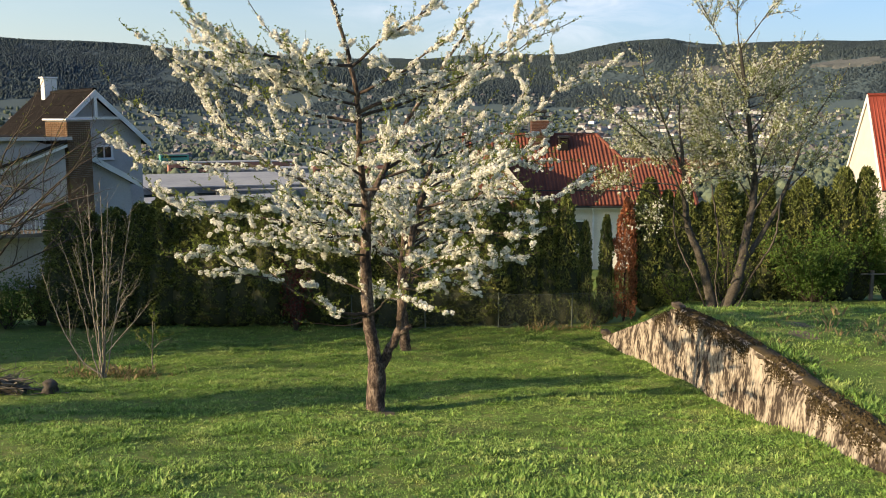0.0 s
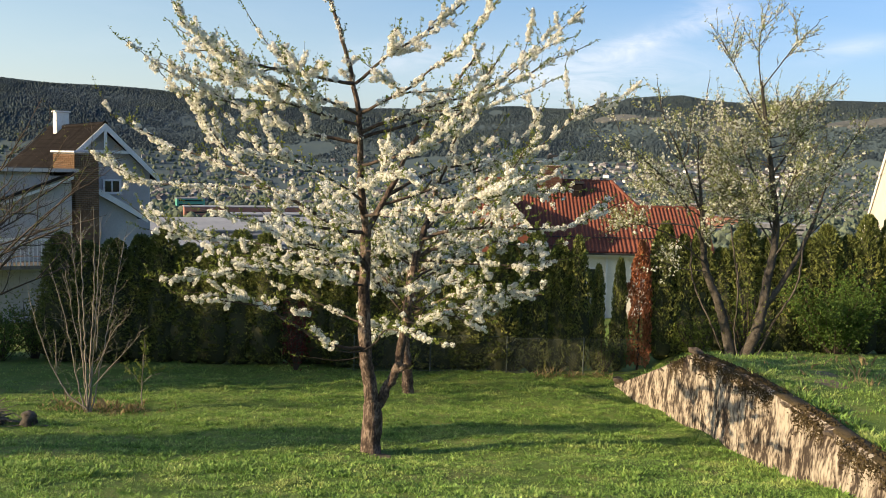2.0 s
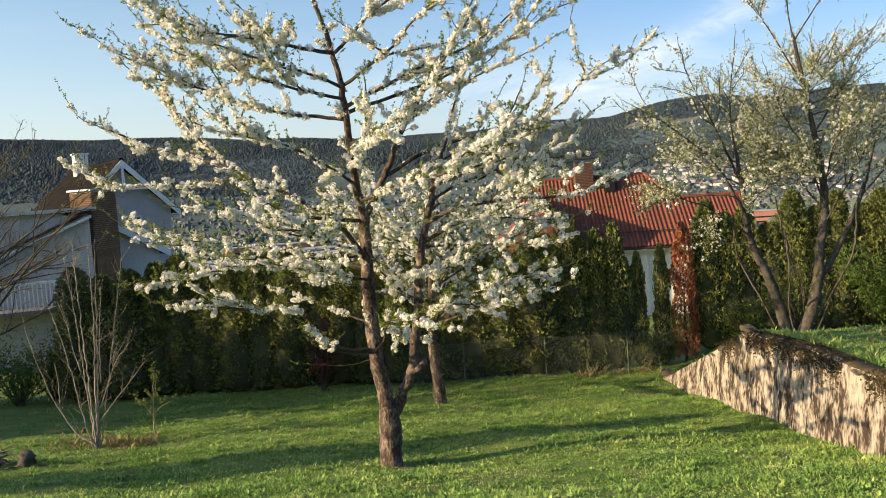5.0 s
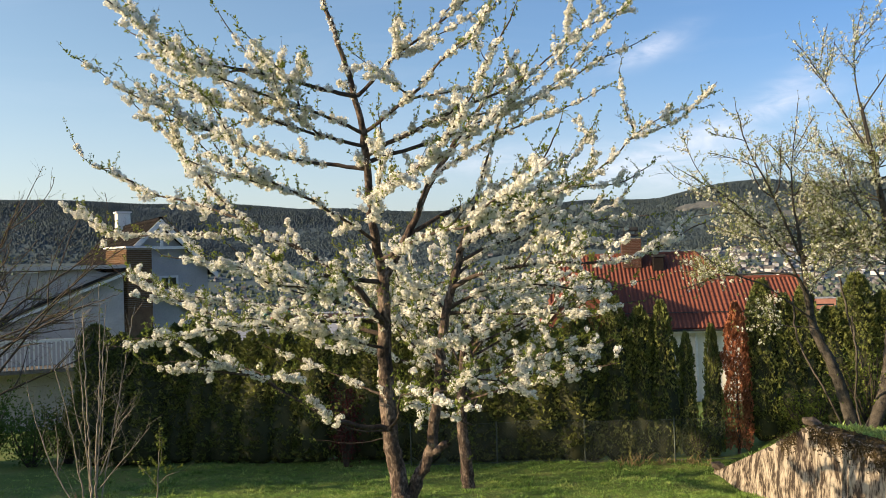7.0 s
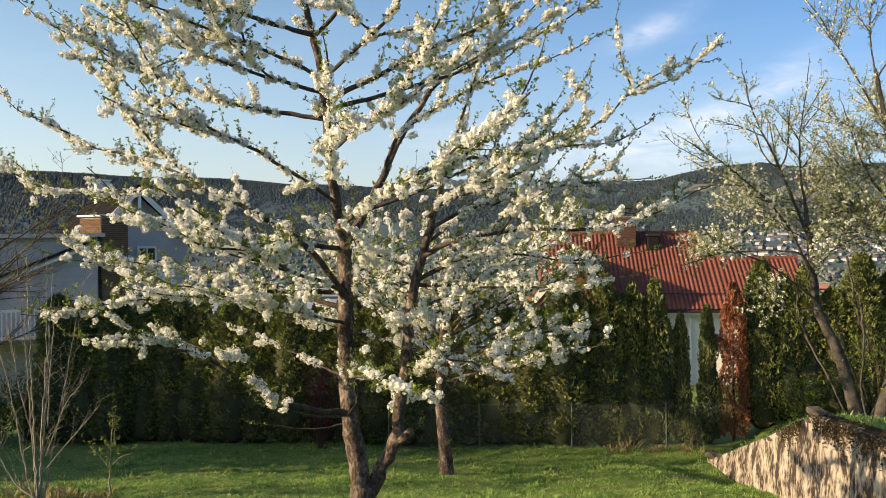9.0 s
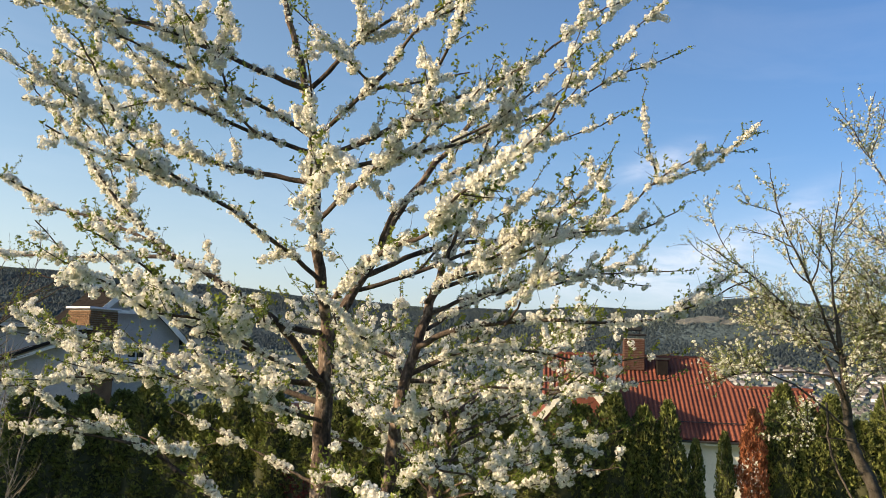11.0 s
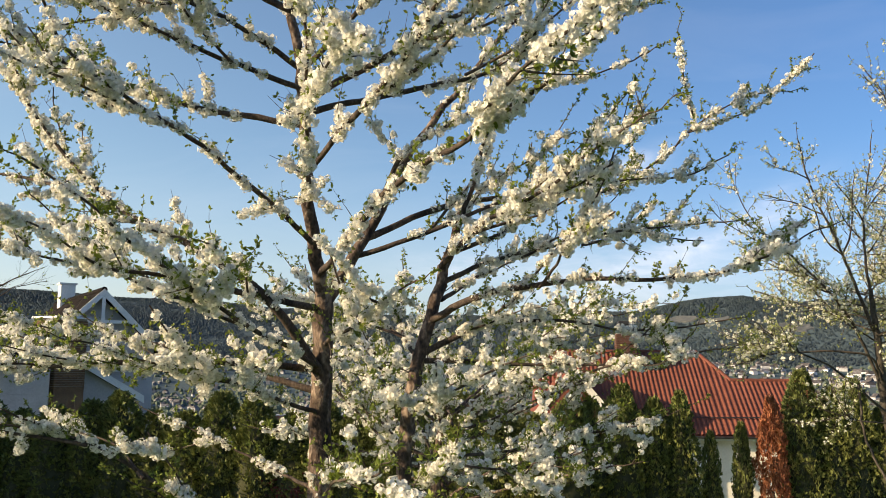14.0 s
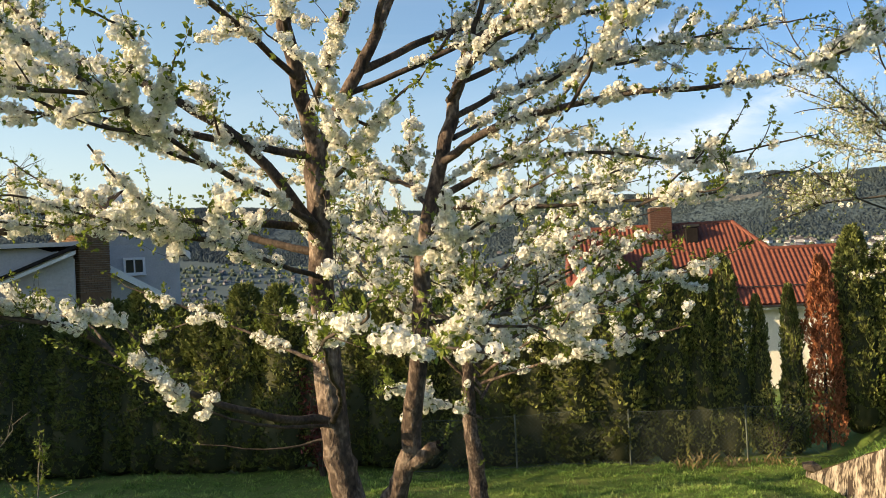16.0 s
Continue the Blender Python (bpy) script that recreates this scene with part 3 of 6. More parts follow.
# ---- trees ----
def flower_ball(n, size):
    """A tight ball of n five-petalled flowers, radius 1; each petal a broad wedge of length size."""
    V, F = [], []
    for i in range(n):
        z = 1 - 2 * (i + 0.5) / n
        a = i * 2.399963 + RNG.uniform(-0.4, 0.4)
        d = unit(np.array([math.sqrt(1 - z * z) * math.cos(a), math.sqrt(1 - z * z) * math.sin(a), z]) + RNG.normal(0, 0.2, 3))
        c = d * RNG.uniform(0.55, 1.0)
        s = unit(np.cross(d, RNG.normal(size=3)))
        t = np.cross(d, s)
        for p in range(5):
            b = p * 2 * math.pi / 5
            e = math.cos(b) * s + math.sin(b) * t
            f = -math.sin(b) * s + math.cos(b) * t
            k = len(V)
            lift = RNG.uniform(0.1, 0.6)
            V += [c, c + e * size + f * size * 0.62 + d * size * lift, c + e * size - f * size * 0.62 + d * size * (lift + RNG.uniform(-0.15, 0.15))]
            F += [[k, k + 1, k + 2]]
    return np.array(V), np.array(F)


def leaf_tuft(n, long):
    V, F = [], []
    for i in range(n):
        d = unit(np.array([*RNG.normal(0, 0.8, 2), RNG.uniform(0.2, 1.2)]))
        s = unit(np.cross(d, RNG.normal(size=3)))
        k = len(V)
        L = long * RNG.uniform(0.6, 1.1)
        nrm = np.cross(d, s)
        V += [d * 0.1, d * L * 0.5 + s * L * 0.24 + nrm * L * 0.06, d * L, d * L * 0.5 - s * L * 0.24 + nrm * L * 0.06]
        F += [[k, k + 1, k + 2, k + 3]]
    return np.array(V), np.array(F)


BALLS = [flower_ball(8, 0.5) for _ in range(10)]
BUDS = [flower_ball(6, 0.6) for _ in range(6)]
BALLS_FAR = [flower_ball(12, 0.46) for _ in range(5)]
LEAVES = [leaf_tuft(5, 1.0) for _ in range(5)]


def grow(base, stems, limbs, side_per_m, side_len, twig_r, bloom, rise=0.35, seed=1, cover=0.55, starts={}, kids=3, leafy_share=0.45, u_start=0.22, fan=1.0, cover_rise=0.0, sleeve=0.0):
    """stems, limbs: (points, first radius, last radius), in the world. Returns solid parts, twig pieces, and places for blooms and leaves, all relative to base.
    bloom: spacing of flower balls inside a run; sleeve: radius of a continuous wreath of small clusters round the wood (0: single balls); cover: share of the wood that carries runs; starts: limb index to where its runs begin (1: a bare limb)."""
    g = np.random.default_rng(seed)
    solid, twigs, spots, tips = [], [], [], []
    base = np.array(base)

    def runs(P, u0, u1, size):
        """Balls in broken runs along a polyline."""
        seg = np.linalg.norm(np.diff(P, axis=0), axis=1)
        L = seg.sum()
        s = np.concatenate([[0], np.cumsum(seg)]) / L
        cover_h = max(0.12, cover + cover_rise * np.interp(P[len(P) // 2, 2], [1.7, 2.4, 3.2, 5.0], [-5, -2.5, -0.4, 1]))
        at, on = u0 * L, g.random() < cover_h
        while at < u1 * L:
            if sleeve:
                run = g.uniform(0.06, 0.40) if on else g.uniform(0.05, 0.34) * (1 - cover_h) * 2.0
            else:
                run = g.uniform(0.05, 0.30) if on else g.uniform(0.07, 0.34) * (1 - cover_h) * 2.0
            if on and sleeve:
                stop, q = min(at + run, u1 * L), at
                while q < stop:      # knots of bloom strung along the wood
                    rb = sleeve * size * (1 - 0.35 * q / L) * g.uniform(0.55, 1.3)
                    c = np.array([np.interp(q / L, s, P[:, k]) for k in range(3)]) + g.normal(0, 0.3 * rb, 3)
                    for _ in range(max(3, int(8 * (rb / sleeve) ** 1.6))):
                        off = unit(g.normal(size=3)) * rb * g.uniform(0.6, 1.0)
                        spots.append((c + off, off + g.normal(0, 0.01, 3), 1.0))
                    q += rb * g.uniform(1.25, 1.9)
            elif on:
                fat = g.uniform(0.75, 1.25) * size
                for q in np.arange(at, min(at + run, u1 * L), bloom):
                    c = np.array([np.interp(q / L, s, P[:, k]) for k in range(3)])
                    spots.append((c + g.normal(0, 0.022 * fat, 3), g.normal(0, 1, 3), fat))
                    if g.random() < 0.35:
                        spots.append((c + g.normal(0, 0.05 * fat, 3), g.normal(0, 1, 3), fat * 0.8))
            elif g.random() < (0.9 if sleeve else 0.6):
                c = np.array([np.interp(min(1, (at + run / 2) / L), s, P[:, k]) for k in range(3)])
                for _ in range((4 if sleeve else 2) + int(run > 0.15)):
                    tips.append((c + g.normal(0, 0.035, 3), g.normal(0, 1, 3)))
            at += run
            on = not on

    def shoots(P, R, per_m, lens, u0):
        seg = np.linalg.norm(np.diff(P, axis=0), axis=1).sum()
        T = np.gradient(P, axis=0)
        n = len(P)
        for q in range(int(seg * per_m + g.random())):
            u = g.uniform(u0, 0.98)
            j = min(n - 2, int(u * (n - 1)))
            d0 = unit(T[j])
            leafy = g.random() < leafy_share
            if leafy:      # upright leafy shoot with no bloom
                d = unit(d0 * 0.25 + g.normal(0, 0.5, 3) + [0, 0, 0.8])
                L = g.uniform(0.06, 0.34) if sleeve else g.uniform(0.08, 0.30)
            else:
                side = unit(np.cross(d0, g.normal(size=3)))
                d = unit(d0 * g.uniform(0.45, 1.0) + side * g.uniform(0.4, 1.0) + [0, 0, rise * g.uniform(-0.3, 1.2)])
                L = g.uniform(*lens) * (1.1 - 0.5 * u)
            m = max(4, int(L * 10))
            S = [P[j]]
            for s in range(m):
                d = unit(d + g.normal(0, 0.14, 3) + [0, 0, 0.04 * rise])
                S.append(S[-1] + d * L / m)
            S = np.array(S)
            r = min(twig_r * (0.6 if leafy else 1), R[j] * 0.7)
            twigs.append(tube(S, np.linspace(r, r * 0.3, len(S)), 4))
            if leafy:
                for w in range(1, len(S)):
                    tips.append((S[w], d))
                    tips.append((S[w] + g.normal(0, 0.015, 3), g.normal(0, 1, 3)))
                    if sleeve:
                        tips.append(((S[w] + S[w - 1]) / 2, unit(g.normal(0, 1, 3) + d)))
            else:
                runs(S, 0.08, 0.86, 0.95)
                tips.append((S[-1], d))
                for e in range(g.integers(1, 4)):
                    w = g.integers(1, len(S) - 1)
                    d2 = unit(d * 0.4 + g.normal(0, 0.5, 3) + [0, 0, 0.7])
                    L2 = g.uniform(0.07, 0.2)
                    E2 = np.array([S[w], S[w] + d2 * L2 * 0.5 + g.normal(0, 0.01, 3), S[w] + d2 * L2])
                    twigs.append(tube(E2, [twig_r * 0.4, twig_r * 0.3, twig_r * 0.15], 4))
                    tips.append((E2[2], d2))
                    tips.append((E2[1], d2))

    for pts, r0, r1 in stems:
        n = max(10, int(8 * sum(np.linalg.norm(np.diff(np.array(pts), axis=0), axis=1))))
        P = spline(pts, n) - base
        P[1:-1] += g.normal(0, 0.008, (n - 2, 3))
        solid.append(("stem", tube(P, np.linspace(1, 0, n) ** 0.8 * (r0 - r1) + r1, 14, 0.06)))
        if 0.03 < r1 < 0.09 and kids:
            shoots(P, np.linspace(r0, r1, n) * 0.3, side_per_m * (0.35 if sleeve else 1), (0.2, 0.7), 0.3)
        if r1 < 0.02:
            shoots(P, np.linspace(r0, r1, n), side_per_m, side_len, 0.25)
            runs(P, 0.55 if sleeve else 0.30, 0.99, 0.75 if sleeve else 0.9)
    for q, (pts, r0, r1) in enumerate(limbs):
        length = sum(np.linalg.norm(np.diff(np.array(pts), axis=0), axis=1))
        n = max(8, int(9 * length))
        P = spline(pts, n) - base
        P[1:] += np.cumsum(g.normal(0, 0.012, (n - 1, 3)), axis=0) * 0.6
        if sleeve:
            r1 = r1 * 0.65
        R = r1 + (r0 * 0.75 - r1) * np.linspace(1, 0, n) ** (1.7 if sleeve else 1.25)
        solid.append(("limb", tube(P, R, 7, 0.05)))
        T = np.gradient(P, axis=0)
        u0 = starts.get(q, u_start)
        if u0 < 1:
            runs(P, u0, 0.96, 1.0)
            shoots(P, R, side_per_m, side_len, u0 * 0.7)
        for c in range(0 if u0 >= 1 else kids if length > 1.3 else kids // 2):
            u = g.uniform(max(0.15, u0 * 0.8), 0.8)
            j = min(n - 2, int(u * (n - 1)))
            d0 = unit(T[j])
            side = unit(np.cross(d0, g.normal(size=3)))
            d = unit(d0 + side * g.uniform(0.3, 0.65) * fan + [0, 0, rise * 0.3])
            L = length * g.uniform(0.25, 0.48) * (1.15 - 0.4 * u)
            m = max(5, int(L * 8))
            S = [P[j]]
            for s in range(m):
                d = unit(d + g.normal(0, 0.09, 3) + [0, 0, 0.03])
                S.append(S[-1] + d * L / m)
            S = np.array(S)
            RR = np.linspace(min(R[j] * 0.75, 0.02), 0.006, len(S))
            twigs.append(tube(S, RR, 6, 0.04))
            runs(S, 0.1, 0.95, 0.95)
            shoots(S, RR, side_per_m, side_len, 0.1)
        # a thin whip past the end
        E3 = np.array([P[-1] + unit(T[-1]) * s + g.normal(0, 0.02, 3) * (s > 0) for s in (0, 0.12, 0.26, 0.4)])
        if sleeve:      # fine leafy end
            E3 = spline([P[-1]] + [P[-1] + unit(T[-1]) * s + [0, 0, s * s * 0.35] + g.normal(0, 0.012, 3) for s in (0.1, 0.2, 0.3)], 9)
            twigs.append(tube(E3, np.linspace(r1, r1 * 0.25, 9), 5))
            tips += [(e + g.normal(0, 0.008, 3), unit(T[-1]) + g.normal(0, 0.8, 3)) for e in E3[1:] for _ in range(2)]
        else:
            twigs.append(tube(E3, [r1, r1 * 0.7, r1 * 0.5, r1 * 0.25], 5))
            tips += [(E3[a], T[-1]) for a in (1, 2, 3)]
    return solid, twigs, spots, tips


def build_tree(name, base, label, grown, bark, twig_mat, bloom_mat, leaf_mat, balls, ball_size, leaf_size, group="", leaf_share=1.0, seed=3, bloom_name="blossoms", leaf_every=2, limb_bark=None):
    g = np.random.default_rng(seed)
    solid, twigs, spots, tips = grown
    t = thing(name, pose(*base), label, "tree", group)
    first = True
    for kind, (V, F) in solid:
        nm = "trunk" if (kind == "stem" and first) else ("stem" if kind == "stem" else "limb")
        first = False
        part(nm, raw_mesh(nm, V, F, (limb_bark or bark) if nm == "limb" else bark, None, True), None, t)
    V, F = gather(twigs)
    tagged(part("twigwork", raw_mesh("twigwork", V, F, twig_mat, None, True), None, t), "thin dark twigs and spurs", kind="stuff")
    if spots and balls:
        P = np.array([s[0] for s in spots])
        U = np.array([s[1] for s in spots])
        S = np.array([s[2] for s in spots]) * (ball_size[0] + (ball_size[1] - ball_size[0]) * g.random(len(spots)) ** 1.3) 
        V, F = scatter(balls, P, U, S)
        tagged(part(bloom_name, raw_mesh(bloom_name, V, F, bloom_mat), None, t), "dense creamy white blossom clusters", kind="stuff")
    P = np.array([s[0] for s in tips])
    U = np.array([s[1] for s in tips]) + g.normal(0, 0.3, (len(tips), 3))
    keep = g.random(len(tips)) < leaf_share
    if spots and balls:
        more = np.array([s[0] + np.array(s[1]) * (0.35 if leaf_every > 2 else 0) for s in spots])[::leaf_every]
        P = np.vstack([P[keep], more])
        U = np.vstack([U[keep], g.normal(0, 1, more.shape)])
    else:
        P, U = P[keep], U[keep]
    V, F = scatter(LEAVES, P, U, g.uniform(*leaf_size, len(P)))
    tagged(part("leaves", raw_mesh("leaves", V, F, leaf_mat), None, t), "small fresh green leaves", kind="stuff")
    return t


BASE_A = (-1.33, 15.98, -0.05)
stems_a = [
    ([(-1.33, 15.98, -0.15), (-1.32, 15.96, 0.1), (-1.30, 15.95, 0.6), (-1.28, 15.93, 1.0)], 0.20, 0.15),
    ([(-1.28, 15.93, 0.85), (-1.36, 15.9, 1.35), (-1.43, 15.88, 1.8), (-1.46, 15.85, 2.6), (-1.45, 15.8, 3.4), (-1.43, 15.72, 4.05)], 0.125, 0.078),
    ([(-1.43, 15.72, 4.0), (-1.49, 15.3, 4.8), (-1.47, 14.95, 5.6), (-1.58, 14.85, 6.35), (-1.8, 14.6, 7.2), (-2.15, 14.4, 8.2)], 0.062, 0.012),
    ([(-1.42, 15.72, 3.95), (-1.02, 15.85, 4.7), (-0.7, 16.0, 5.4), (-0.1, 16.3, 6.3), (0.5, 16.6, 7.2)], 0.055, 0.012),
    ([(-1.27, 15.94, 0.75), (-1.05, 15.98, 1.2), (-0.88, 15.95, 1.6), (-0.72, 15.85, 2.5), (-0.62, 15.78, 3.3), (-0.42, 15.88, 4.1), (-0.22, 15.97, 4.8)], 0.092, 0.038),
    ([(-0.90, 15.95, 1.5), (-0.72, 15.9, 1.62), (-0.62, 15.88, 1.68)], 0.06, 0.045),
]
limbs_a = []


def plum_limb(r0, r1, *points):
    limbs_a.append((list(points), r0, r1))


plum_limb(0.04, 0.010, (-1.56, 14.85, 6.3), (-2.0, 14.0, 6.29), (-2.38, 13.4, 6.31), (-2.87, 12.96, 6.36), (-3.38, 13.1, 6.59), (-3.84, 13.3, 6.86))
plum_limb(0.035, 0.010, (-1.5, 14.92, 5.83), (-1.87, 14.3, 6.0), (-2.37, 13.8, 6.15), (-2.78, 13.4, 6.27), (-3.17, 13.3, 6.42))
plum_limb(0.02, 0.010, (-2.27, 13.6, 6.3), (-2.49, 13.9, 6.56), (-2.82, 14.3, 6.86), (-3.04, 14.3, 7.18))
plum_limb(0.04, 0.010, (-1.47, 15.03, 5.38), (-2.12, 15.0, 5.47), (-2.73, 15.0, 5.62), (-3.21, 15.1, 5.8), (-3.7, 15.2, 6.06), (-4.28, 15.3, 6.41), (-4.75, 15.35, 6.55))
plum_limb(0.035, 0.010, (-1.47, 14.93, 5.66), (-2.14, 14.5, 5.82), (-2.77, 14.2, 6.04), (-3.16, 14.1, 6.18), (-3.47, 14.0, 6.29))
plum_limb(0.062, 0.010, (-1.41, 15.8, 3.3), (-1.78, 15.3, 3.95), (-2.31, 15.0, 4.36), (-3.16, 15.3, 4.77), (-3.61, 15.3, 5.19), (-4.14, 15.15, 5.89), (-4.6, 15.3, 6.32), (-4.84, 15.35, 6.6))
plum_limb(0.03, 0.010, (-3.17, 15.3, 4.76), (-4.11, 15.8, 5.10), (-4.76, 16.0, 5.27), (-5.37, 16.2, 5.59), (-5.59, 16.3, 5.73))
plum_limb(0.032, 0.010, (-2.85, 15.2, 4.62), (-3.74, 15.4, 4.62), (-4.69, 15.6, 4.64), (-5.42, 15.8, 4.72), (-5.75, 15.9, 5.03))
plum_limb(0.045, 0.010, (-1.43, 15.75, 3.91), (-2.18, 15.0, 4.03), (-2.74, 14.6, 4.1), (-3.29, 14.3, 4.16), (-3.78, 14.2, 4.28))
plum_limb(0.045, 0.010, (-1.44, 15.85, 3.18), (-2.6, 16.0, 3.46), (-3.69, 16.1, 3.61), (-4.94, 16.2, 3.79), (-5.58, 16.2, 4.16))
plum_limb(0.045, 0.010, (-1.43, 15.85, 3.38), (-2.15, 15.1, 3.42), (-2.79, 14.7, 3.41), (-3.6, 14.3, 3.36), (-4.3, 14.13, 3.33))
plum_limb(0.035, 0.010, (-1.54, 14.85, 6.3), (-1.11, 14.7, 6.63), (-0.79, 14.6, 6.83), (-0.32, 14.5, 7.09), (0.15, 14.4, 7.48), (0.42, 14.4, 7.81), (0.67, 14.4, 8.17))
plum_limb(0.035, 0.010, (-1.44, 14.92, 5.86), (-0.94, 14.4, 6.1), (-0.59, 14.0, 6.26), (-0.26, 13.6, 6.5), (0.09, 13.6, 6.67), (0.3, 13.6, 6.97), (0.53, 13.6, 7.27))
plum_limb(0.042, 0.010, (-1.47, 14.96, 5.54), (-0.68, 14.6, 5.83), (-0.21, 14.3, 6.03), (0.24, 14.1, 6.16), (0.75, 14.0, 6.44), (1.13, 14.0, 6.78), (1.53, 14.0, 6.97))
plum_limb(0.04, 0.010, (-1.47, 14.99, 5.46), (-0.76, 15.2, 5.71), (-0.07, 15.5, 5.97), (0.5, 15.7, 6.23), (1.1, 15.9, 6.61), (1.71, 16.0, 6.95), (2.15, 16.1, 7.14))
plum_limb(0.035, 0.010, (-0.98, 15.87, 4.8), (-0.67, 15.6, 5.31), (-0.01, 15.8, 5.74), (0.57, 16.2, 6.05), (1.1, 16.5, 6.28), (1.64, 16.6, 6.53))
plum_limb(0.045, 0.010, (-1.13, 15.8, 4.53), (-0.42, 16.3, 4.93), (0.43, 16.8, 5.17), (1.24, 17.1, 5.31), (1.72, 17.3, 5.59), (2.19, 17.5, 6.07), (2.69, 17.4, 6.34), (3.12, 17.4, 6.47))
plum_limb(0.016, 0.010, (2.19, 17.45, 6.09), (2.03, 17.1, 6.42), (1.99, 17.0, 6.77))
plum_limb(0.035, 0.010, (-1.18, 15.8, 4.38), (-0.39, 15.8, 4.66), (0.35, 15.9, 4.99), (1.19, 16.1, 5.12), (1.86, 16.14, 5.21), (2.14, 16.3, 5.38))
plum_limb(0.035, 0.010, (-0.38, 15.95, 4.41), (0.25, 16.0, 4.71), (1.05, 16.4, 5.41), (1.52, 16.6, 6.06))
plum_limb(0.035, 0.010, (-0.4, 15.89, 4.15), (0.23, 16.1, 4.38), (0.99, 16.2, 4.55), (1.58, 16.1, 4.63), (2.15, 16.0, 4.64))
plum_limb(0.05, 0.010, (-0.5, 15.84, 3.81), (-0.09, 15.5, 3.96), (0.55, 15.2, 4.05), (1.31, 15.0, 4.07), (1.92, 15.0, 4.11), (2.36, 15.1, 4.27), (2.74, 15.2, 4.47))
plum_limb(0.042, 0.010, (-0.59, 15.8, 3.5), (-0.11, 15.8, 3.74), (0.53, 15.8, 3.78), (1.34, 15.9, 3.7), (2.01, 15.95, 3.79))
plum_limb(0.035, 0.010, (-0.42, 15.9, 4.29), (-0.02, 14.8, 4.46), (0.45, 14.0, 4.62), (0.78, 13.6, 4.78), (1.05, 13.2, 4.88))
plum_limb(0.035, 0.010, (-0.61, 15.8, 3.46), (0.04, 15.7, 3.42), (0.68, 15.6, 3.39), (1.3, 15.5, 3.38), (1.9, 15.5, 3.5))
plum_limb(0.055, 0.010, (-1.44, 15.86, 1.9), (-1.75, 15.5, 1.98), (-2.2, 15.05, 2.28), (-2.88, 14.7, 2.76), (-3.4, 14.5, 2.94), (-4.0, 14.5, 3.02))
plum_limb(0.02, 0.008, (-1.43, 15.88, 1.85), (-1.7, 14.7, 2.10), (-1.85, 13.95, 2.40), (-2.14, 13.7, 2.62))
plum_limb(0.04, 0.011, (-1.45, 15.61, 4.2), (-0.6, 13.5, 4.42), (0.0, 12.3, 4.45), (0.53, 12.0, 4.75), (0.9, 11.8, 5.2))
plum_limb(0.036, 0.011, (-1.48, 15.18, 5.03), (-0.6, 13.6, 5.22), (-0.2, 12.95, 5.5), (0.2, 12.1, 5.83), (0.5, 11.8, 6.2))
plum_limb(0.032, 0.011, (-1.49, 15.33, 4.74), (-1.1, 13.8, 4.8), (-0.84, 12.7, 5.03), (-0.7, 12.1, 5.5))
plum_limb(0.034, 0.011, (-1.47, 15.48, 4.44), (-1.9, 13.8, 4.9), (-2.35, 12.9, 5.2), (-2.5, 12.3, 5.7))
plum_limb(0.034, 0.011, (-1.45, 15.7, 3.4), (-1.65, 14.0, 3.7), (-1.85, 12.9, 4.0), (-2.3, 12.4, 4.4))
plum_limb(0.032, 0.010, (-0.22, 15.97, 4.75), (0.0, 15.7, 5.4), (0.26, 15.4, 6.05), (0.6, 15.3, 6.7))
plum_limb(0.034, 0.011, (-1.45, 15.85, 3.1), (-1.7, 16.8, 3.8), (-2.5, 17.7, 4.4))
plum_limb(0.03, 0.010, (-0.4, 15.9, 4.0), (0.0, 17.0, 4.4), (0.5, 18.1, 4.8))
plum_limb(0.034, 0.010, (-0.64, 15.85, 3.1), (0.2, 17.2, 3.5), (1.03, 18.4, 3.9), (1.5, 18.9, 4.1))
plum_limb(0.028, 0.010, (-0.7, 15.85, 2.6), (0.5, 16.3, 2.7), (1.4, 16.5, 3.0))
plum_limb(0.024, 0.010, (-0.74, 15.8, 2.4), (-0.45, 15.0, 2.5), (-0.25, 14.3, 2.72), (-0.15, 13.6, 2.88))
plum_limb(0.024, 0.010, (-0.72, 15.85, 2.7), (0.1, 15.3, 2.6), (0.7, 14.9, 2.75))
plum_limb(0.018, 0.006, (-1.45, 15.9, 1.75), (-1.9, 15.8, 1.7), (-2.4, 15.7, 1.75))
plum_limb(0.032, 0.010, (-1.42, 15.8, 1.9), (-1.15, 15.0, 2.2), (-0.95, 14.0, 2.55), (-0.7, 13.2, 2.72), (-0.43, 12.6, 2.8))
plum_limb(0.03, 0.010, (-1.46, 15.83, 2.98), (-1.9, 14.6, 3.3), (-2.7, 13.9, 3.6))
plum_limb(0.03, 0.010, (-0.65, 15.78, 3.0), (-0.3, 14.6, 3.2), (0.3, 13.7, 3.5))
plum_limb(0.03, 0.010, (-1.44, 15.78, 3.6), (-0.9, 14.5, 3.75), (-0.4, 13.4, 3.95))
plum_limb(0.03, 0.010, (-1.44, 15.9, 2.3), (-2.2, 16.3, 2.55), (-3.3, 16.5, 2.95))
plum_limb(0.03, 0.010, (-0.6, 15.8, 3.4), (-0.9, 16.6, 3.9), (-1.0, 17.5, 4.5))
n0 = len(limbs_a)
plum_limb(0.024, 0.009, (-3.0, 14.66, 2.80), (-3.5, 14.5, 2.88), (-3.9, 14.48, 2.9), (-4.2, 14.5, 2.97))
plum_limb(0.022, 0.008, (-2.6, 14.8, 2.54), (-3.0, 15.1, 2.78), (-3.7, 15.4, 2.88))
gf = np.random.default_rng(91)


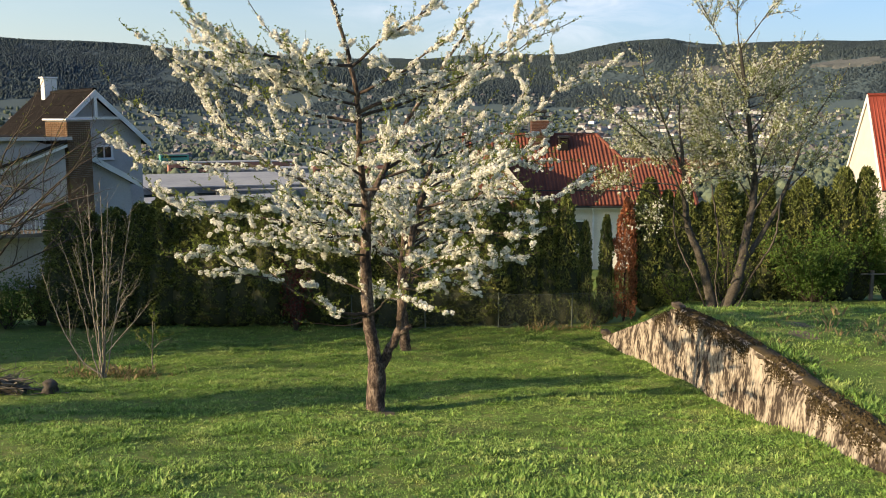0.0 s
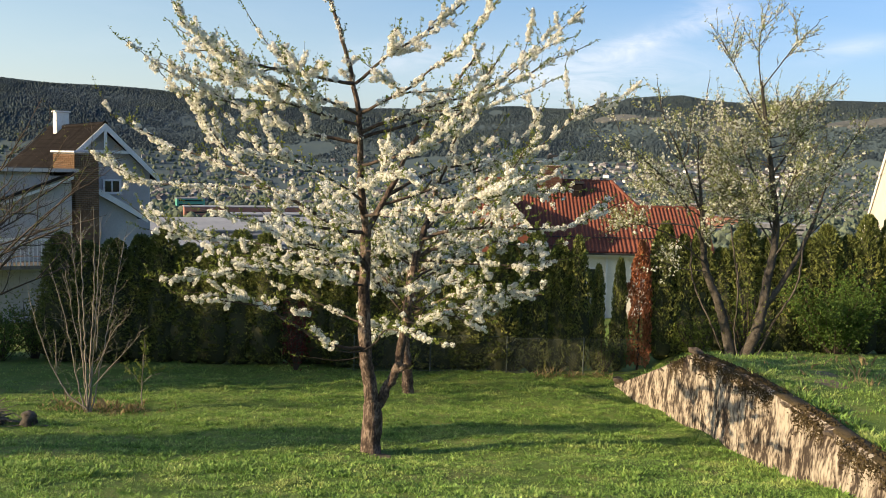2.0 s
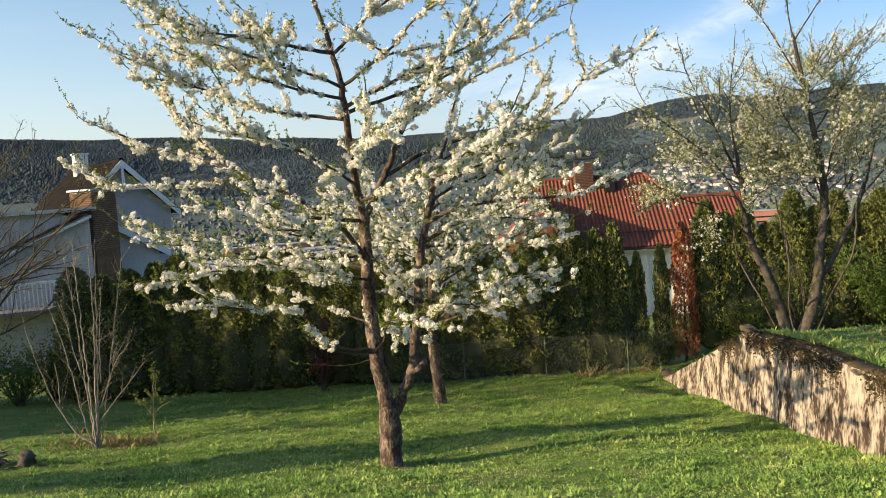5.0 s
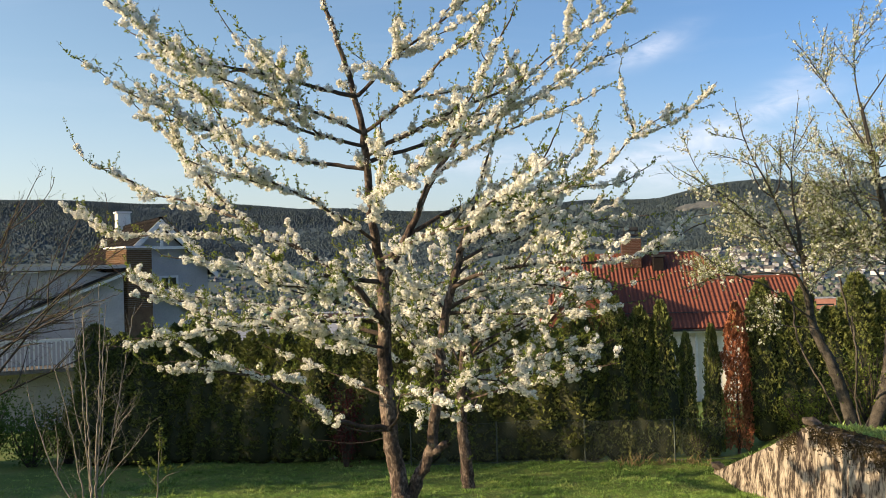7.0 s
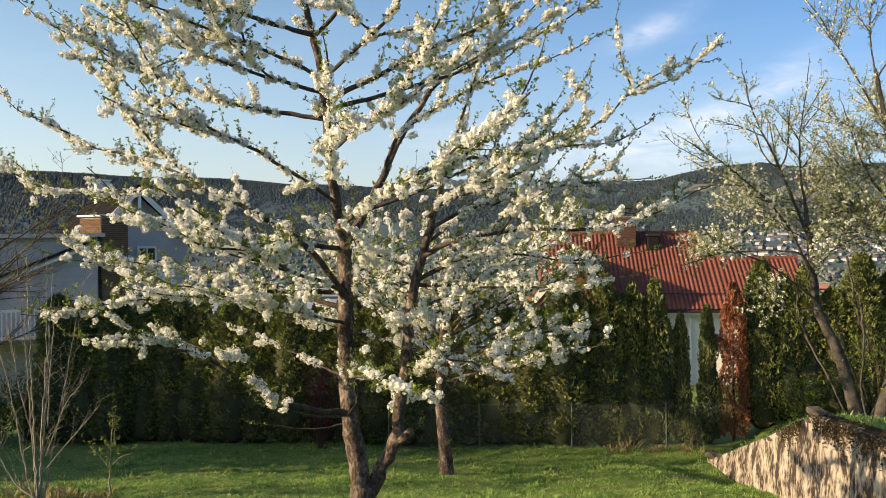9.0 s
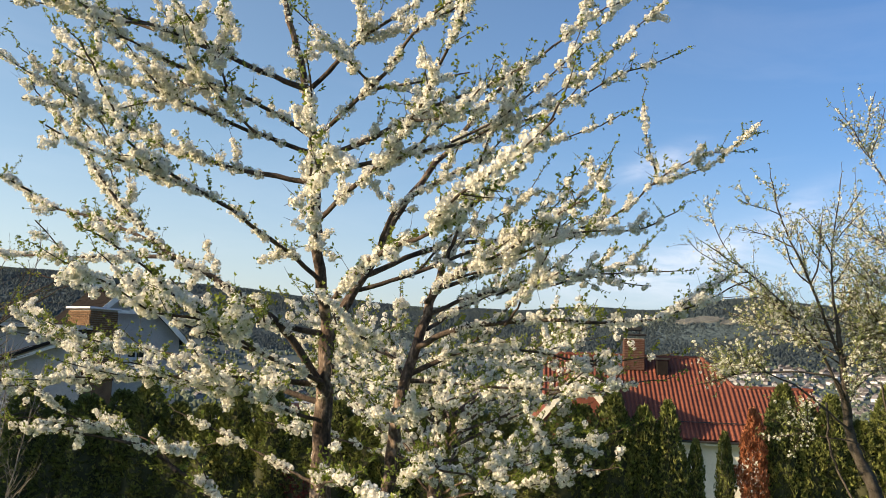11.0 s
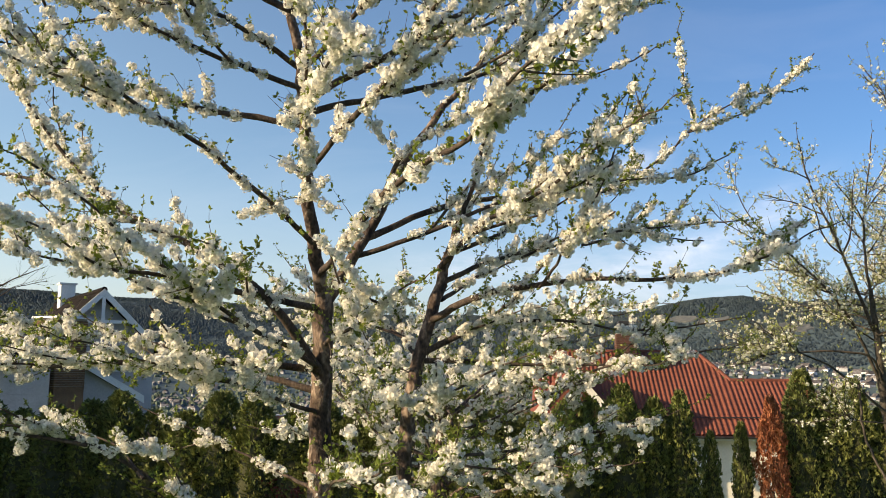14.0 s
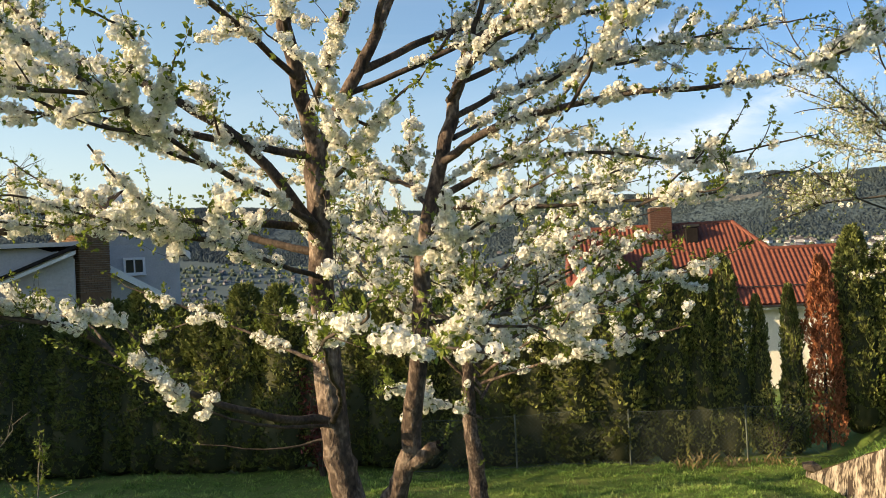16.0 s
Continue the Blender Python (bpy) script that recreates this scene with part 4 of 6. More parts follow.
def side_limb(parents, u0, u1, length, lift, r0):
    """A thinner limb that forks off one of the main limbs and bends upwards."""
    pts = limbs_a[parents[gf.integers(len(parents))]][0]
    P = spline(pts, 40)
    k = int(gf.uniform(u0, u1) * 38)
    t = unit(P[k + 1] - P[k])
    turn = gf.uniform(0.45, 1.1) * gf.choice([-1, 1])
    d = unit(np.array([t[0] * math.cos(turn) - t[1] * math.sin(turn), t[0] * math.sin(turn) + t[1] * math.cos(turn), 0.4 * t[2]]))
    L, up = gf.uniform(*length), gf.uniform(*lift)
    p0 = P[k]
    plum_limb(r0, 0.007, tuple(p0), *(tuple(p0 + d * L * f + [0, 0, L * up * f ** 1.6] + gf.normal(0, 0.04, 3)) for f in (0.35, 0.7, 1.0)))


for i in range(20):      # forks that fill the heart of the crown
    side_limb((3, 4, 8, 13, 14, 15, 16, 18, 20, 21, 23, 30, 31, 32, 45), 0.15, 0.5, (0.9, 1.9), (0.05, 0.6), 0.02)
for i in range(18):      # forks between the high limbs
    side_limb((0, 1, 3, 4, 4, 5, 6, 11, 12), 0.2, 0.7, (0.8, 1.7), (0.1, 0.6), 0.018)
for i in range(24):      # leafy sprays low in the crown
    side_limb((9, 22, 24, 35, 36, 38, 41, 42, 43, 44, 33), 0.2, 0.8, (0.5, 1.3), (0.0, 0.45), 0.014)
for i in range(12):       # forks of the low limbs towards the sunny side
    side_limb((7, 9, 10, 8, 31), 0.25, 0.75, (0.8, 1.6), (0.0, 0.35), 0.018)
build_tree("plum_tree", BASE_A, "old plum tree in full creamy white blossom on the lawn", grow(BASE_A, stems_a, limbs_a, 4.2, (0.12, 0.5), 0.006, 0.028, seed=11, cover=0.57, starts={25: 0.62, 26: 0.74, 39: 1, 40: 0.85, n0: 0.3, n0 + 1: 0.6}, kids=1, leafy_share=0.55, u_start=0.16, cover_rise=0.06, sleeve=0.043), M_BARK, M_TWIG, M_PETAL, M_LEAF, BALLS, (0.019, 0.034), (0.024, 0.048), leaf_every=7, leaf_share=0.7, limb_bark=M_LIMB_SHADED)


def ring_limbs(base, crown_z, spread, count, seed, lift=0.6, r=0.04, start=(0.0, 0.0, 1.6)):
    """A crown of arching limbs round a stem."""
    g = np.random.default_rng(seed)
    out = []
    b = np.array(base)
    for i in range(count):
        a = i * 2.4 + g.uniform(-0.3, 0.3)
        h0 = g.uniform(start[2], crown_z * 0.6)
        d = np.array([math.cos(a), math.sin(a), 0])
        L = spread * g.uniform(0.7, 1.05)
        top = h0 + (crown_z - h0) * g.uniform(0.25, 1.0) * lift
        p0 = b + [start[0] * h0, start[1] * h0, h0]
        out.append(([p0, p0 + d * L * 0.4 + [0, 0, (top - h0) * 0.45], p0 + d * L * 0.75 + [0, 0, (top - h0) * 0.8], p0 + d * L + [0, 0, top - h0]], r, 0.010))
    return [([tuple(map(float, p)) for p in pts], a, b2) for pts, a, b2 in out]


BASE_B = (-1.10, 24.4, -1.18)
stems_b = [([(-1.10, 24.4, -1.35), (-1.12, 24.4, -0.6), (-1.2, 24.4, 0.4), (-1.15, 24.35, 1.6), (-1.0, 24.3, 3.0)], 0.17, 0.05)]
limbs_b = ring_limbs(BASE_B, 6.4, 3.7, 26, 5, 0.8, 0.04, (0.06, 0.0, 1.5))
build_tree("plum_tree", BASE_B, "smaller plum tree with thin white blossom and fresh leaves", grow(BASE_B, stems_b, limbs_b, 3.0, (0.3, 1.0), 0.007, 0.10, seed=21, cover=0.5, kids=3), M_BARK, M_TWIG, M_PETAL, M_LEAF, BALLS_FAR, (0.035, 0.085), (0.045, 0.085))

# pear tree on the raised lawn, two leaning stems
BASE_P = (7.7, 24.1, float(ground_z(7.7, 24.1)))
bz = BASE_P[2]
stems_p = [
    ([(7.5, 24.1, bz - 0.1), (7.3, 24.1, bz + 0.7), (7.02, 24.0, bz + 1.5), (6.64, 24.0, bz + 2.4), (6.4, 23.6, bz + 3.6), (6.2, 23.3, bz + 4.6)], 0.15, 0.03),
    ([(7.8, 24.1, bz - 0.1), (8.1, 24.0, bz + 0.9), (8.25, 24.0, bz + 1.9), (8.42, 24.0, bz + 3.4), (8.1, 23.9, bz + 5.4), (7.75, 23.8, bz + 7.2)], 0.16, 0.025),
    ([(8.2, 24.1, bz + 1.2), (8.8, 24.1, bz + 2.2), (9.3, 24.0, bz + 3.4), (9.6, 23.9, bz + 4.6)], 0.08, 0.025),
]
for dx, dy, tx, ty, h, r in ((-0.35, 0.1, 6.4, 24.6, 3.0, 0.022), (0.15, 0.2, 7.5, 24.8, 3.4, 0.022), (0.35, -0.1, 9.0, 23.6, 3.2, 0.026), (-0.1, -0.15, 7.2, 23.2, 2.6, 0.022)):
    stems_p.append(([(7.7 + dx, 24.1 + dy, bz - 0.1), (7.7 + dx * 1.5 + (tx - 7.7) * 0.2, 24.1 + dy * 1.5, bz + h * 0.3), (7.7 + dx + (tx - 7.7) * 0.65, ty, bz + h * 0.65), (tx, ty, bz + h)], r, 0.021))
limbs_p = []


def pear_limb(r0, r1, *points):
    limbs_p.append((list(points), r0, r1))


pear_limb(0.04, 0.010, (6.5, 23.8, bz + 3.0), (5.7, 23.2, bz + 4.2), (4.7, 22.5, bz + 5.0), (3.8, 22.0, bz + 5.6))
pear_limb(0.04, 0.010, (6.3, 23.5, bz + 3.9), (5.6, 22.9, bz + 5.2), (5.0, 22.4, bz + 6.2), (4.8, 22.2, bz + 6.9))
pear_limb(0.035, 0.010, (6.2, 23.3, bz + 4.5), (6.0, 23.0, bz + 5.6), (6.1, 22.8, bz + 6.9))
pear_limb(0.03, 0.010, (6.6, 23.9, bz + 2.5), (5.6, 23.3, bz + 3.2), (4.9, 22.8, bz + 3.5), (4.2, 22.5, bz + 3.9))
pear_limb(0.035, 0.010, (8.4, 24.0, bz + 3.2), (7.9, 23.7, bz + 4.1), (7.1, 23.5, bz + 4.3), (6.3, 23.3, bz + 4.0))
pear_limb(0.04, 0.010, (8.3, 24.0, bz + 4.2), (7.5, 23.6, bz + 5.2), (7.0, 23.3, bz + 6.3))
pear_limb(0.035, 0.010, (8.2, 23.9, bz + 4.8), (8.9, 23.7, bz + 6.0), (9.5, 23.5, bz + 7.0))
pear_limb(0.03, 0.009, (8.0, 23.85, bz + 5.9), (7.2, 23.7, bz + 7.3), (6.6, 23.6, bz + 8.2))
pear_limb(0.025, 0.009, (7.75, 23.8, bz + 7.1), (7.6, 23.7, bz + 8.2), (7.75, 23.6, bz + 9.2))
pear_limb(0.025, 0.009, (7.8, 23.8, bz + 7.0), (8.4, 23.7, bz + 7.9), (8.9, 23.6, bz + 8.5))
pear_limb(0.03, 0.009, (8.1, 23.9, bz + 5.4), (7.9, 23.2, bz + 6.0), (8.2, 22.7, bz + 6.8))
pear_limb(0.03, 0.010, (9.6, 23.9, bz + 4.5), (10.0, 23.8, bz + 5.5), (10.4, 23.6, bz + 6.3))
pear_limb(0.03, 0.010, (9.2, 24.0, bz + 3.2), (10.0, 23.9, bz + 4.1), (10.7, 23.7, bz + 4.8))
pear_limb(0.035, 0.010, (8.35, 24.0, bz + 2.6), (9.1, 23.4, bz + 4.2), (9.3, 23.0, bz + 5.4))
pear_limb(0.03, 0.010, (8.4, 24.0, bz + 3.4), (8.4, 23.1, bz + 4.6), (8.8, 22.6, bz + 5.6))
pear_limb(0.03, 0.010, (8.35, 24.0, bz + 3.0), (7.8, 24.9, bz + 4.4), (7.6, 25.6, bz + 5.6))
pear_limb(0.03, 0.010, (8.3, 24.0, bz + 4.4), (9.0, 24.8, bz + 5.4), (9.4, 25.2, bz + 6.4))
pear_limb(0.034, 0.010, (6.5, 23.7, 3.2), (6.1, 23.3, 3.68), (5.2, 23.2, 3.76), (4.5, 23.2, 3.68), (4.0, 23.1, 3.5))
pear_limb(0.032, 0.010, (8.4, 24.0, 4.1), (7.9, 23.6, 4.5), (7.25, 23.6, 4.6), (6.6, 23.6, 4.45))
pear_limb(0.022, 0.008, (6.9, 24.0, 2.2), (6.5, 23.3, 2.5), (5.8, 23.2, 2.65), (5.15, 23.1, 2.83))
gp = np.random.default_rng(19)
for i in range(40):      # thin limbs that round out the crown
    on_left = i % 3 == 0
    hp = gp.uniform(3.0, 4.6) if on_left else gp.uniform(3.4, 6.8)
    p0 = np.array([float(np.interp(hp, [2.4, 4.6], [6.64, 6.2])), 23.6, bz + hp]) if on_left else np.array([float(np.interp(hp, [1.9, 3.4, 5.4, 7.2], [8.25, 8.42, 8.1, 7.75])), 23.95, bz + hp])
    ap, ep, Lp = i * 2.39996, gp.uniform(0.15, 0.8), gp.uniform(1.3, 2.3) * (0.8 if on_left or hp > 5.4 else 1.0)
    dp = np.array([math.cos(ap), math.sin(ap) * 0.8, 0])
    limbs_p.append(([tuple(p0), tuple(p0 + dp * Lp * 0.5 + [0, 0, Lp * 0.35 * ep]), tuple(p0 + dp * Lp + [0, 0, Lp * ep])], 0.022, 0.008))
build_tree("pear_tree", BASE_P, "tall pear tree with sparse yellow-white buds above the wall", grow(BASE_P, stems_p, limbs_p, 7.0, (0.3, 0.9), 0.005, 0.095, rise=0.5, seed=31, cover=0.48, starts={3: 0.95, 17: 0.95, 18: 0.8, 19: 0.95}, kids=5, leafy_share=0.4, u_start=0.35, fan=1.9), M_GREYBARK, M_TWIG, M_PEARB, M_PEARLEAF, BUDS, (0.017, 0.032), (0.030, 0.052), leaf_share=0.8)

# young fruit tree by the far fence, only its left half seen
BASE_Q = (16.9, 26.5, float(ground_z(16.9, 26.5)))
qz = BASE_Q[2]
stems_q = [([(16.9, 26.5, qz - 0.1), (16.95, 26.5, qz + 1.0), (17.1, 26.4, qz + 2.2), (17.0, 26.3, qz + 3.6)], 0.15, 0.05)]
build_tree("pear_tree", BASE_Q, "half-grown pear tree with few buds beside the fence", grow(BASE_Q, stems_q, ring_limbs(BASE_Q, 7.0, 3.2, 20, 8, 0.95, 0.035, (0.03, 0, 1.6)), 5.0, (0.3, 1.0), 0.005, 0.09, rise=0.4, seed=33, cover=0.6, kids=4, fan=1.8), M_GREYBARK, M_TWIG, M_PEARB, M_PEARLEAF, BUDS, (0.018, 0.036), (0.04, 0.065))

# many-stemmed bare shrub
BASE_S = (-8.05, 20.2, float(ground_z(-8.05, 20.2)))
sz = BASE_S[2]
stems_s = []
for dx, dy, h, r in ((-0.35, 0.1, 4.3, 0.024), (-0.02, -0.15, 4.6, 0.030), (0.10, 0.15, 4.6, 0.027), (0.32, 0.0, 4.4, 0.024), (0.75, 0.15, 4.2, 0.022), (-0.6, -0.2, 3.4, 0.022)):
    b = (BASE_S[0], BASE_S[1], sz)
    stems_s.append(([(b[0] + dx * 0.08, b[1] + dy * 0.1, sz - 0.05), (b[0] + dx * 0.35, b[1] + dy * 0.5, sz + h * 0.25), (b[0] + dx * 0.7 + 0.05 * math.sin(dx * 9), b[1] + dy, sz + h * 0.62), (b[0] + dx * 1.15, b[1] + dy * 1.3, sz + h)], r * 0.78, 0.004))
limbs_s = [
    ([(-8.05, 20.15, sz + 0.1), (-8.5, 20.1, sz + 0.5), (-8.85, 20.0, sz + 1.4), (-9.15, 19.9, sz + 2.6)], 0.028, 0.007),
    ([(-7.9, 20.2, sz + 0.9), (-7.5, 20.1, sz + 1.7), (-7.1, 20.0, sz + 2.2)], 0.016, 0.006),
    ([(-7.95, 20.2, sz + 0.6), (-7.4, 20.2, sz + 1.2), (-6.9, 20.2, sz + 1.75)], 0.014, 0.006),
    ([(-8.1, 20.2, sz + 1.2), (-8.25, 20.0, sz + 2.2), (-8.4, 19.9, sz + 3.1)], 0.016, 0.006),
    ([(-7.85, 20.2, sz + 1.4), (-7.7, 20.1, sz + 2.5), (-7.5, 20.0, sz + 3.3)], 0.016, 0.006),
]
sh = grow(BASE_S, stems_s, limbs_s, 6.0, (0.3, 1.2), 0.0042, 99, rise=1.0, seed=41, kids=1)
shrub = build_tree("bare_shrub", BASE_S, "leafless many-stemmed pale shrub on the lawn", (sh[0], sh[1], [], sh[3]), M_STEM, M_STEM, None, M_LEAF, None, None, (0.02, 0.035), leaf_share=0.15)
shrub["category"] = "shrub"

# sapling beside it
BASE_T = (-7.2, 21.2, float(ground_z(-7.2, 21.2)))
tz = BASE_T[2]
sp = grow(BASE_T, [([(-7.2, 21.2, tz - 0.05), (-7.2, 21.2, tz + 0.5), (-7.15, 21.2, tz + 1.0), (-7.12, 21.2, tz + 1.6)], 0.016, 0.005)], [([(-7.2, 21.2, tz + 0.5), (-7.35, 21.1, tz + 0.75), (-7.55, 21.1, tz + 0.95)], 0.008, 0.004), ([(-7.18, 21.2, tz + 0.55), (-6.95, 21.1, tz + 0.75), (-6.7, 21.1, tz + 0.85)], 0.008, 0.004), ([(-7.15, 21.2, tz + 0.9), (-7.1, 21.2, tz + 1.2), (-7.1, 21.2, tz + 1.45)], 0.006, 0.004)], 6, (0.06, 0.18), 0.005, 99, seed=43, kids=0)
build_tree("sapling", BASE_T, "thin sapling with fresh pale green leaves", (sp[0], sp[1], [], sp[3]), M_STEM, M_TWIG, None, M_LEAF, None, None, (0.04, 0.07), leaf_share=1.0)

# dark bare fruit tree at the lawn's edge
BASE_L = (-12.0, 22.0, float(ground_z(-12.0, 22.0)))
lz = BASE_L[2]
stems_l = [([(-12.2, 22.0, lz - 0.1), (-12.3, 22.0, lz + 0.9), (-12.3, 22.0, lz + 1.8), (-12.0, 22.0, lz + 2.8)], 0.16, 0.06)]
limbs_l = ring_limbs(BASE_L, 6.6, 3.4, 28, 9, 0.95, 0.04, (0.05, 0, 1.2))
gl = grow(BASE_L, stems_l, limbs_l, 7.0, (0.3, 1.0), 0.0048, 0.3, rise=0.3, seed=51, cover=0.02, kids=4, fan=1.8)
build_tree("fruit_tree", BASE_L, "dark almost bare fruit tree with few opening buds", (gl[0], gl[1], [], gl[3]), M_TWIG, M_TWIG, None, M_LEAF, None, None, (0.025, 0.045), leaf_share=0.12)

# ---- thuja hedge, each conifer a tree of its own ----
def thuja_mesh(seed, n, rx, mat, ragged=0.18):
    """Height 1; many flat upright sprays over an uneven column."""
    g = np.random.default_rng(seed)
    h = g.random(n) ** 0.9 * 0.97 + 0.02
    prof = np.interp(h, [0, 0.08, 0.3, 0.65, 0.88, 0.96, 1.0], [0.8, 0.95, 1.0, 0.88, 0.55, 0.30, 0.06]) * rx
    a = g.uniform(0, 2 * np.pi, n)
    lump = np.array([noise.noise((math.cos(q) * 1.6 + seed, math.sin(q) * 1.6, z * 7)) for q, z in zip(a, h)])
    r = prof * (0.82 + ragged * lump * 2.2) * g.uniform(0.8, 1.06, n)
    P = np.stack([np.cos(a) * r, np.sin(a) * r, h], 1)
    out = np.stack([np.cos(a), np.sin(a), np.full(n, 1.5)], 1) + g.normal(0, 0.35, (n, 3))
    spray = []
    for _ in range(4):
        V, F = [], []
        for b in range(3):
            ang = (b - 1) * 0.55 + g.normal(0, 0.12)
            L = g.uniform(0.6, 1.0) * (1 - 0.12 * abs(b - 1))
            d = np.array([math.sin(ang), 0.12 * g.normal(), math.cos(ang)])
            s = np.array([math.cos(ang), 0.3 * g.normal(), -math.sin(ang)]) * 0.13
            k = len(V)
            V += [d * 0.05, d * L * 0.6 + s, d * L, d * L * 0.6 - s]
            F += [[k, k + 1, k + 2, k + 3]]
        spray.append((np.array(V), np.array(F)))
    V, F = scatter(spray, P, out, g.uniform(0.019, 0.044, n))
    return raw_mesh("crown", V, F, mat)


# plain dark column that closes the crown behind its sprays
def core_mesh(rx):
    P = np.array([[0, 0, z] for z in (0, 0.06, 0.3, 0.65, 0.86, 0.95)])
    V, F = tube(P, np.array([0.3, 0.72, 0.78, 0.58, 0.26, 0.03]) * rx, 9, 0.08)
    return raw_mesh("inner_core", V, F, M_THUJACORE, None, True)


RX = 0.17
CROWNS = [thuja_mesh(s, 3800, RX, M_THUJA) for s in (1, 2, 3, 4)]
DEAD = thuja_mesh(9, 5200, RX * 0.95, M_THUJADEAD, 0.3)
CORE = core_mesh(RX)
TRUNK_ME = raw_mesh("trunk", *tube(np.array([[0, 0, -0.03], [0, 0, 0.1], [0, 0, 0.5]]), [0.02, 0.018, 0.01], 8), M_BARK, None, True)


def thuja(x, y, top, width, k, dead=False, label="tall narrow dark green thuja in the hedge"):
    z0 = float(ground_z(x, y))
    h = top - z0
    t = thing("dead_thuja" if dead else "thuja", pose(x, y, z0, 0, 0, k * 77) @ Matrix.Diagonal((width / (2 * RX), width / (2 * RX), h, 1)), label, "tree", "thuja hedge")
    part("trunk", TRUNK_ME, None, t)
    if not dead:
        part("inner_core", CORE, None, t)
    part("crown", DEAD if dead else CROWNS[k % 4], None, t)
    return t


rt = random.Random(3)
k = 0
x = -12.5
while x < 1.6:       # the dense shaded stretch
    thuja(x, 29.0 + rt.uniform(-0.15, 0.15), 2.62 + rt.uniform(-0.3, 0.25), rt.uniform(1.5, 1.8), k)
    x += rt.uniform(0.72, 0.9)
    k += 1
for x, top, w in ((2.0, 2.7, 1.1), (2.75, 3.05, 1.15), (3.45, 2.75, 0.95), (4.05, 2.9, 0.9), (4.72, 2.0, 0.5), (5.42, 2.2, 0.52)):
    thuja(x, 29.1, top, w * 1.18, k)
    k += 1
thuja(6.05, 29.0, 2.8, 0.85, k, True, "dead rust-brown thuja standing in the green hedge")
for x, top, w in ((6.85, 3.4, 1.0), (7.45, 3.0, 0.95), (8.0, 3.2, 0.95), (8.7, 2.6, 1.1), (9.4, 3.5, 1.1), (10.1, 3.0, 1.0), (10.7, 3.4, 1.1), (11.5, 3.0, 1.0), (12.0, 3.4, 1.1), (12.7, 3.1, 1.0), (13.3, 3.75, 1.05), (14.0, 3.75, 0.95)):
    thuja(x, 29.3, top, w * 1.22, k)
    k += 1

# lilac bush before the hedge
def bush(x, y, w, h, n, mat, leaf, label, seed):
    g = np.random.default_rng(seed)
    z0 = float(ground_z(x, y))
    t = thing("bush", pose(x, y, z0), label, "bush")
    tw = []
    P = []
    for i in range(26):
        a, r = g.uniform(0, 6.28), g.uniform(0.2, 1)
        e = np.array([math.cos(a) * r * w / 2, math.sin(a) * r * w / 3, h * g.uniform(0.55, 1.0)])
        S = spline([(0.1 * e[0], 0.1 * e[1], -0.05), tuple(e * [0.55, 0.55, 0.5] + g.normal(0, 0.06, 3)), tuple(e)], 8)
        tw.append(tube(S, np.linspace(0.018, 0.005, 8), 5))
        P.append(S[g.integers(2, 8, n // 26)] + g.normal(0, 0.17, (n // 26, 3)))
    V, F = gather(tw)
    part("branchwork", raw_mesh("branchwork", V, F, M_TWIG, None, True), None, t)
    P = np.vstack(P)
    P[:, 2] = np.abs(P[:, 2])
    V, F = scatter(LEAVES, P, g.normal(0, 0.6, P.shape) + [0, 0, 0.8], g.uniform(*leaf, len(P)))
    tagged(part("leaves", raw_mesh("leaves", V, F, mat), None, t), kind="stuff")
    return t


bush(8.0, 24.4, 2.4, 2.0, 700, M_LEAF, (0.04, 0.07), "tangle of suckers round the pear tree", 64)
bush(-14.2, 28.2, 2.4, 1.5, 1400, M_BUSH, (0.05, 0.10), "low green bush beside the end of the hedge", 71)
bush(-13.4, 28.9, 1.9, 2.2, 1500, M_THUJA, (0.05, 0.10), "dark green bush beside the end of the hedge", 72)
bush(-15.9, 28.6, 3.2, 2.3, 2200, M_BUSH, (0.05, 0.10), "low green bush below the white house wing", 73)
bush(12.0, 28.1, 3.4, 2.6, 5200, M_BUSH, (0.05, 0.10), "leafy green lilac bush before the hedge", 61)
bush(-4.77, 27.9, 1.0, 2.3, 500, M_REDLEAF, (0.06, 0.10), "dark red-leaved barberry bush before the hedge", 68)
bush(4.95, 28.75, 1.3, 1.5, 900, M_THUJA, (0.05, 0.09), "low dark green bush filling a gap in the hedge", 69)
bush(7.6, 27.9, 1.8, 1.2, 700, M_LEAF, (0.05, 0.09), "low pale green bush below the hedge", 62)
bush(14.9, 29.0, 3.0, 3.4, 11000, M_BUSH, (0.04, 0.08), "thin straggly bush by the far fence", 63)
bush(17.0, 29.6, 3.4, 3.6, 11000, M_LEAF, (0.04, 0.08), "pale budding bush behind the far fence", 65)
bush(19.2, 29.4, 3.2, 3.7, 6500, M_LEAF, (0.04, 0.08), "thin straggly bush by the far fence", 66)
bush(13.6, 29.9, 2.0, 3.4, 1300, M_THUJA, (0.05, 0.09), "dark green bush at the end of the hedge", 67)

# ---- chain-link fence ----
FENCE_Y = 28.25
fence = thing("chain_link_fence", pose(0, 0, 0), "low green chain-link fence along the hedge", "fence")
for i, x in enumerate(np.arange(-3.0, 6.6, 2.4)):
    z0 = float(ground_z(x, FENCE_Y))
    V, F = tube(np.array([[x, FENCE_Y, z0 - 0.1], [x, FENCE_Y, z0 + 1.18]]), [0.022, 0.022], 8)
    part("post", raw_mesh("post", V, F, M_WIRE, None, True), None, fence)
wires = []
X0, X1, PITCH, HT = -3.2, 5.9, 0.09, 1.12
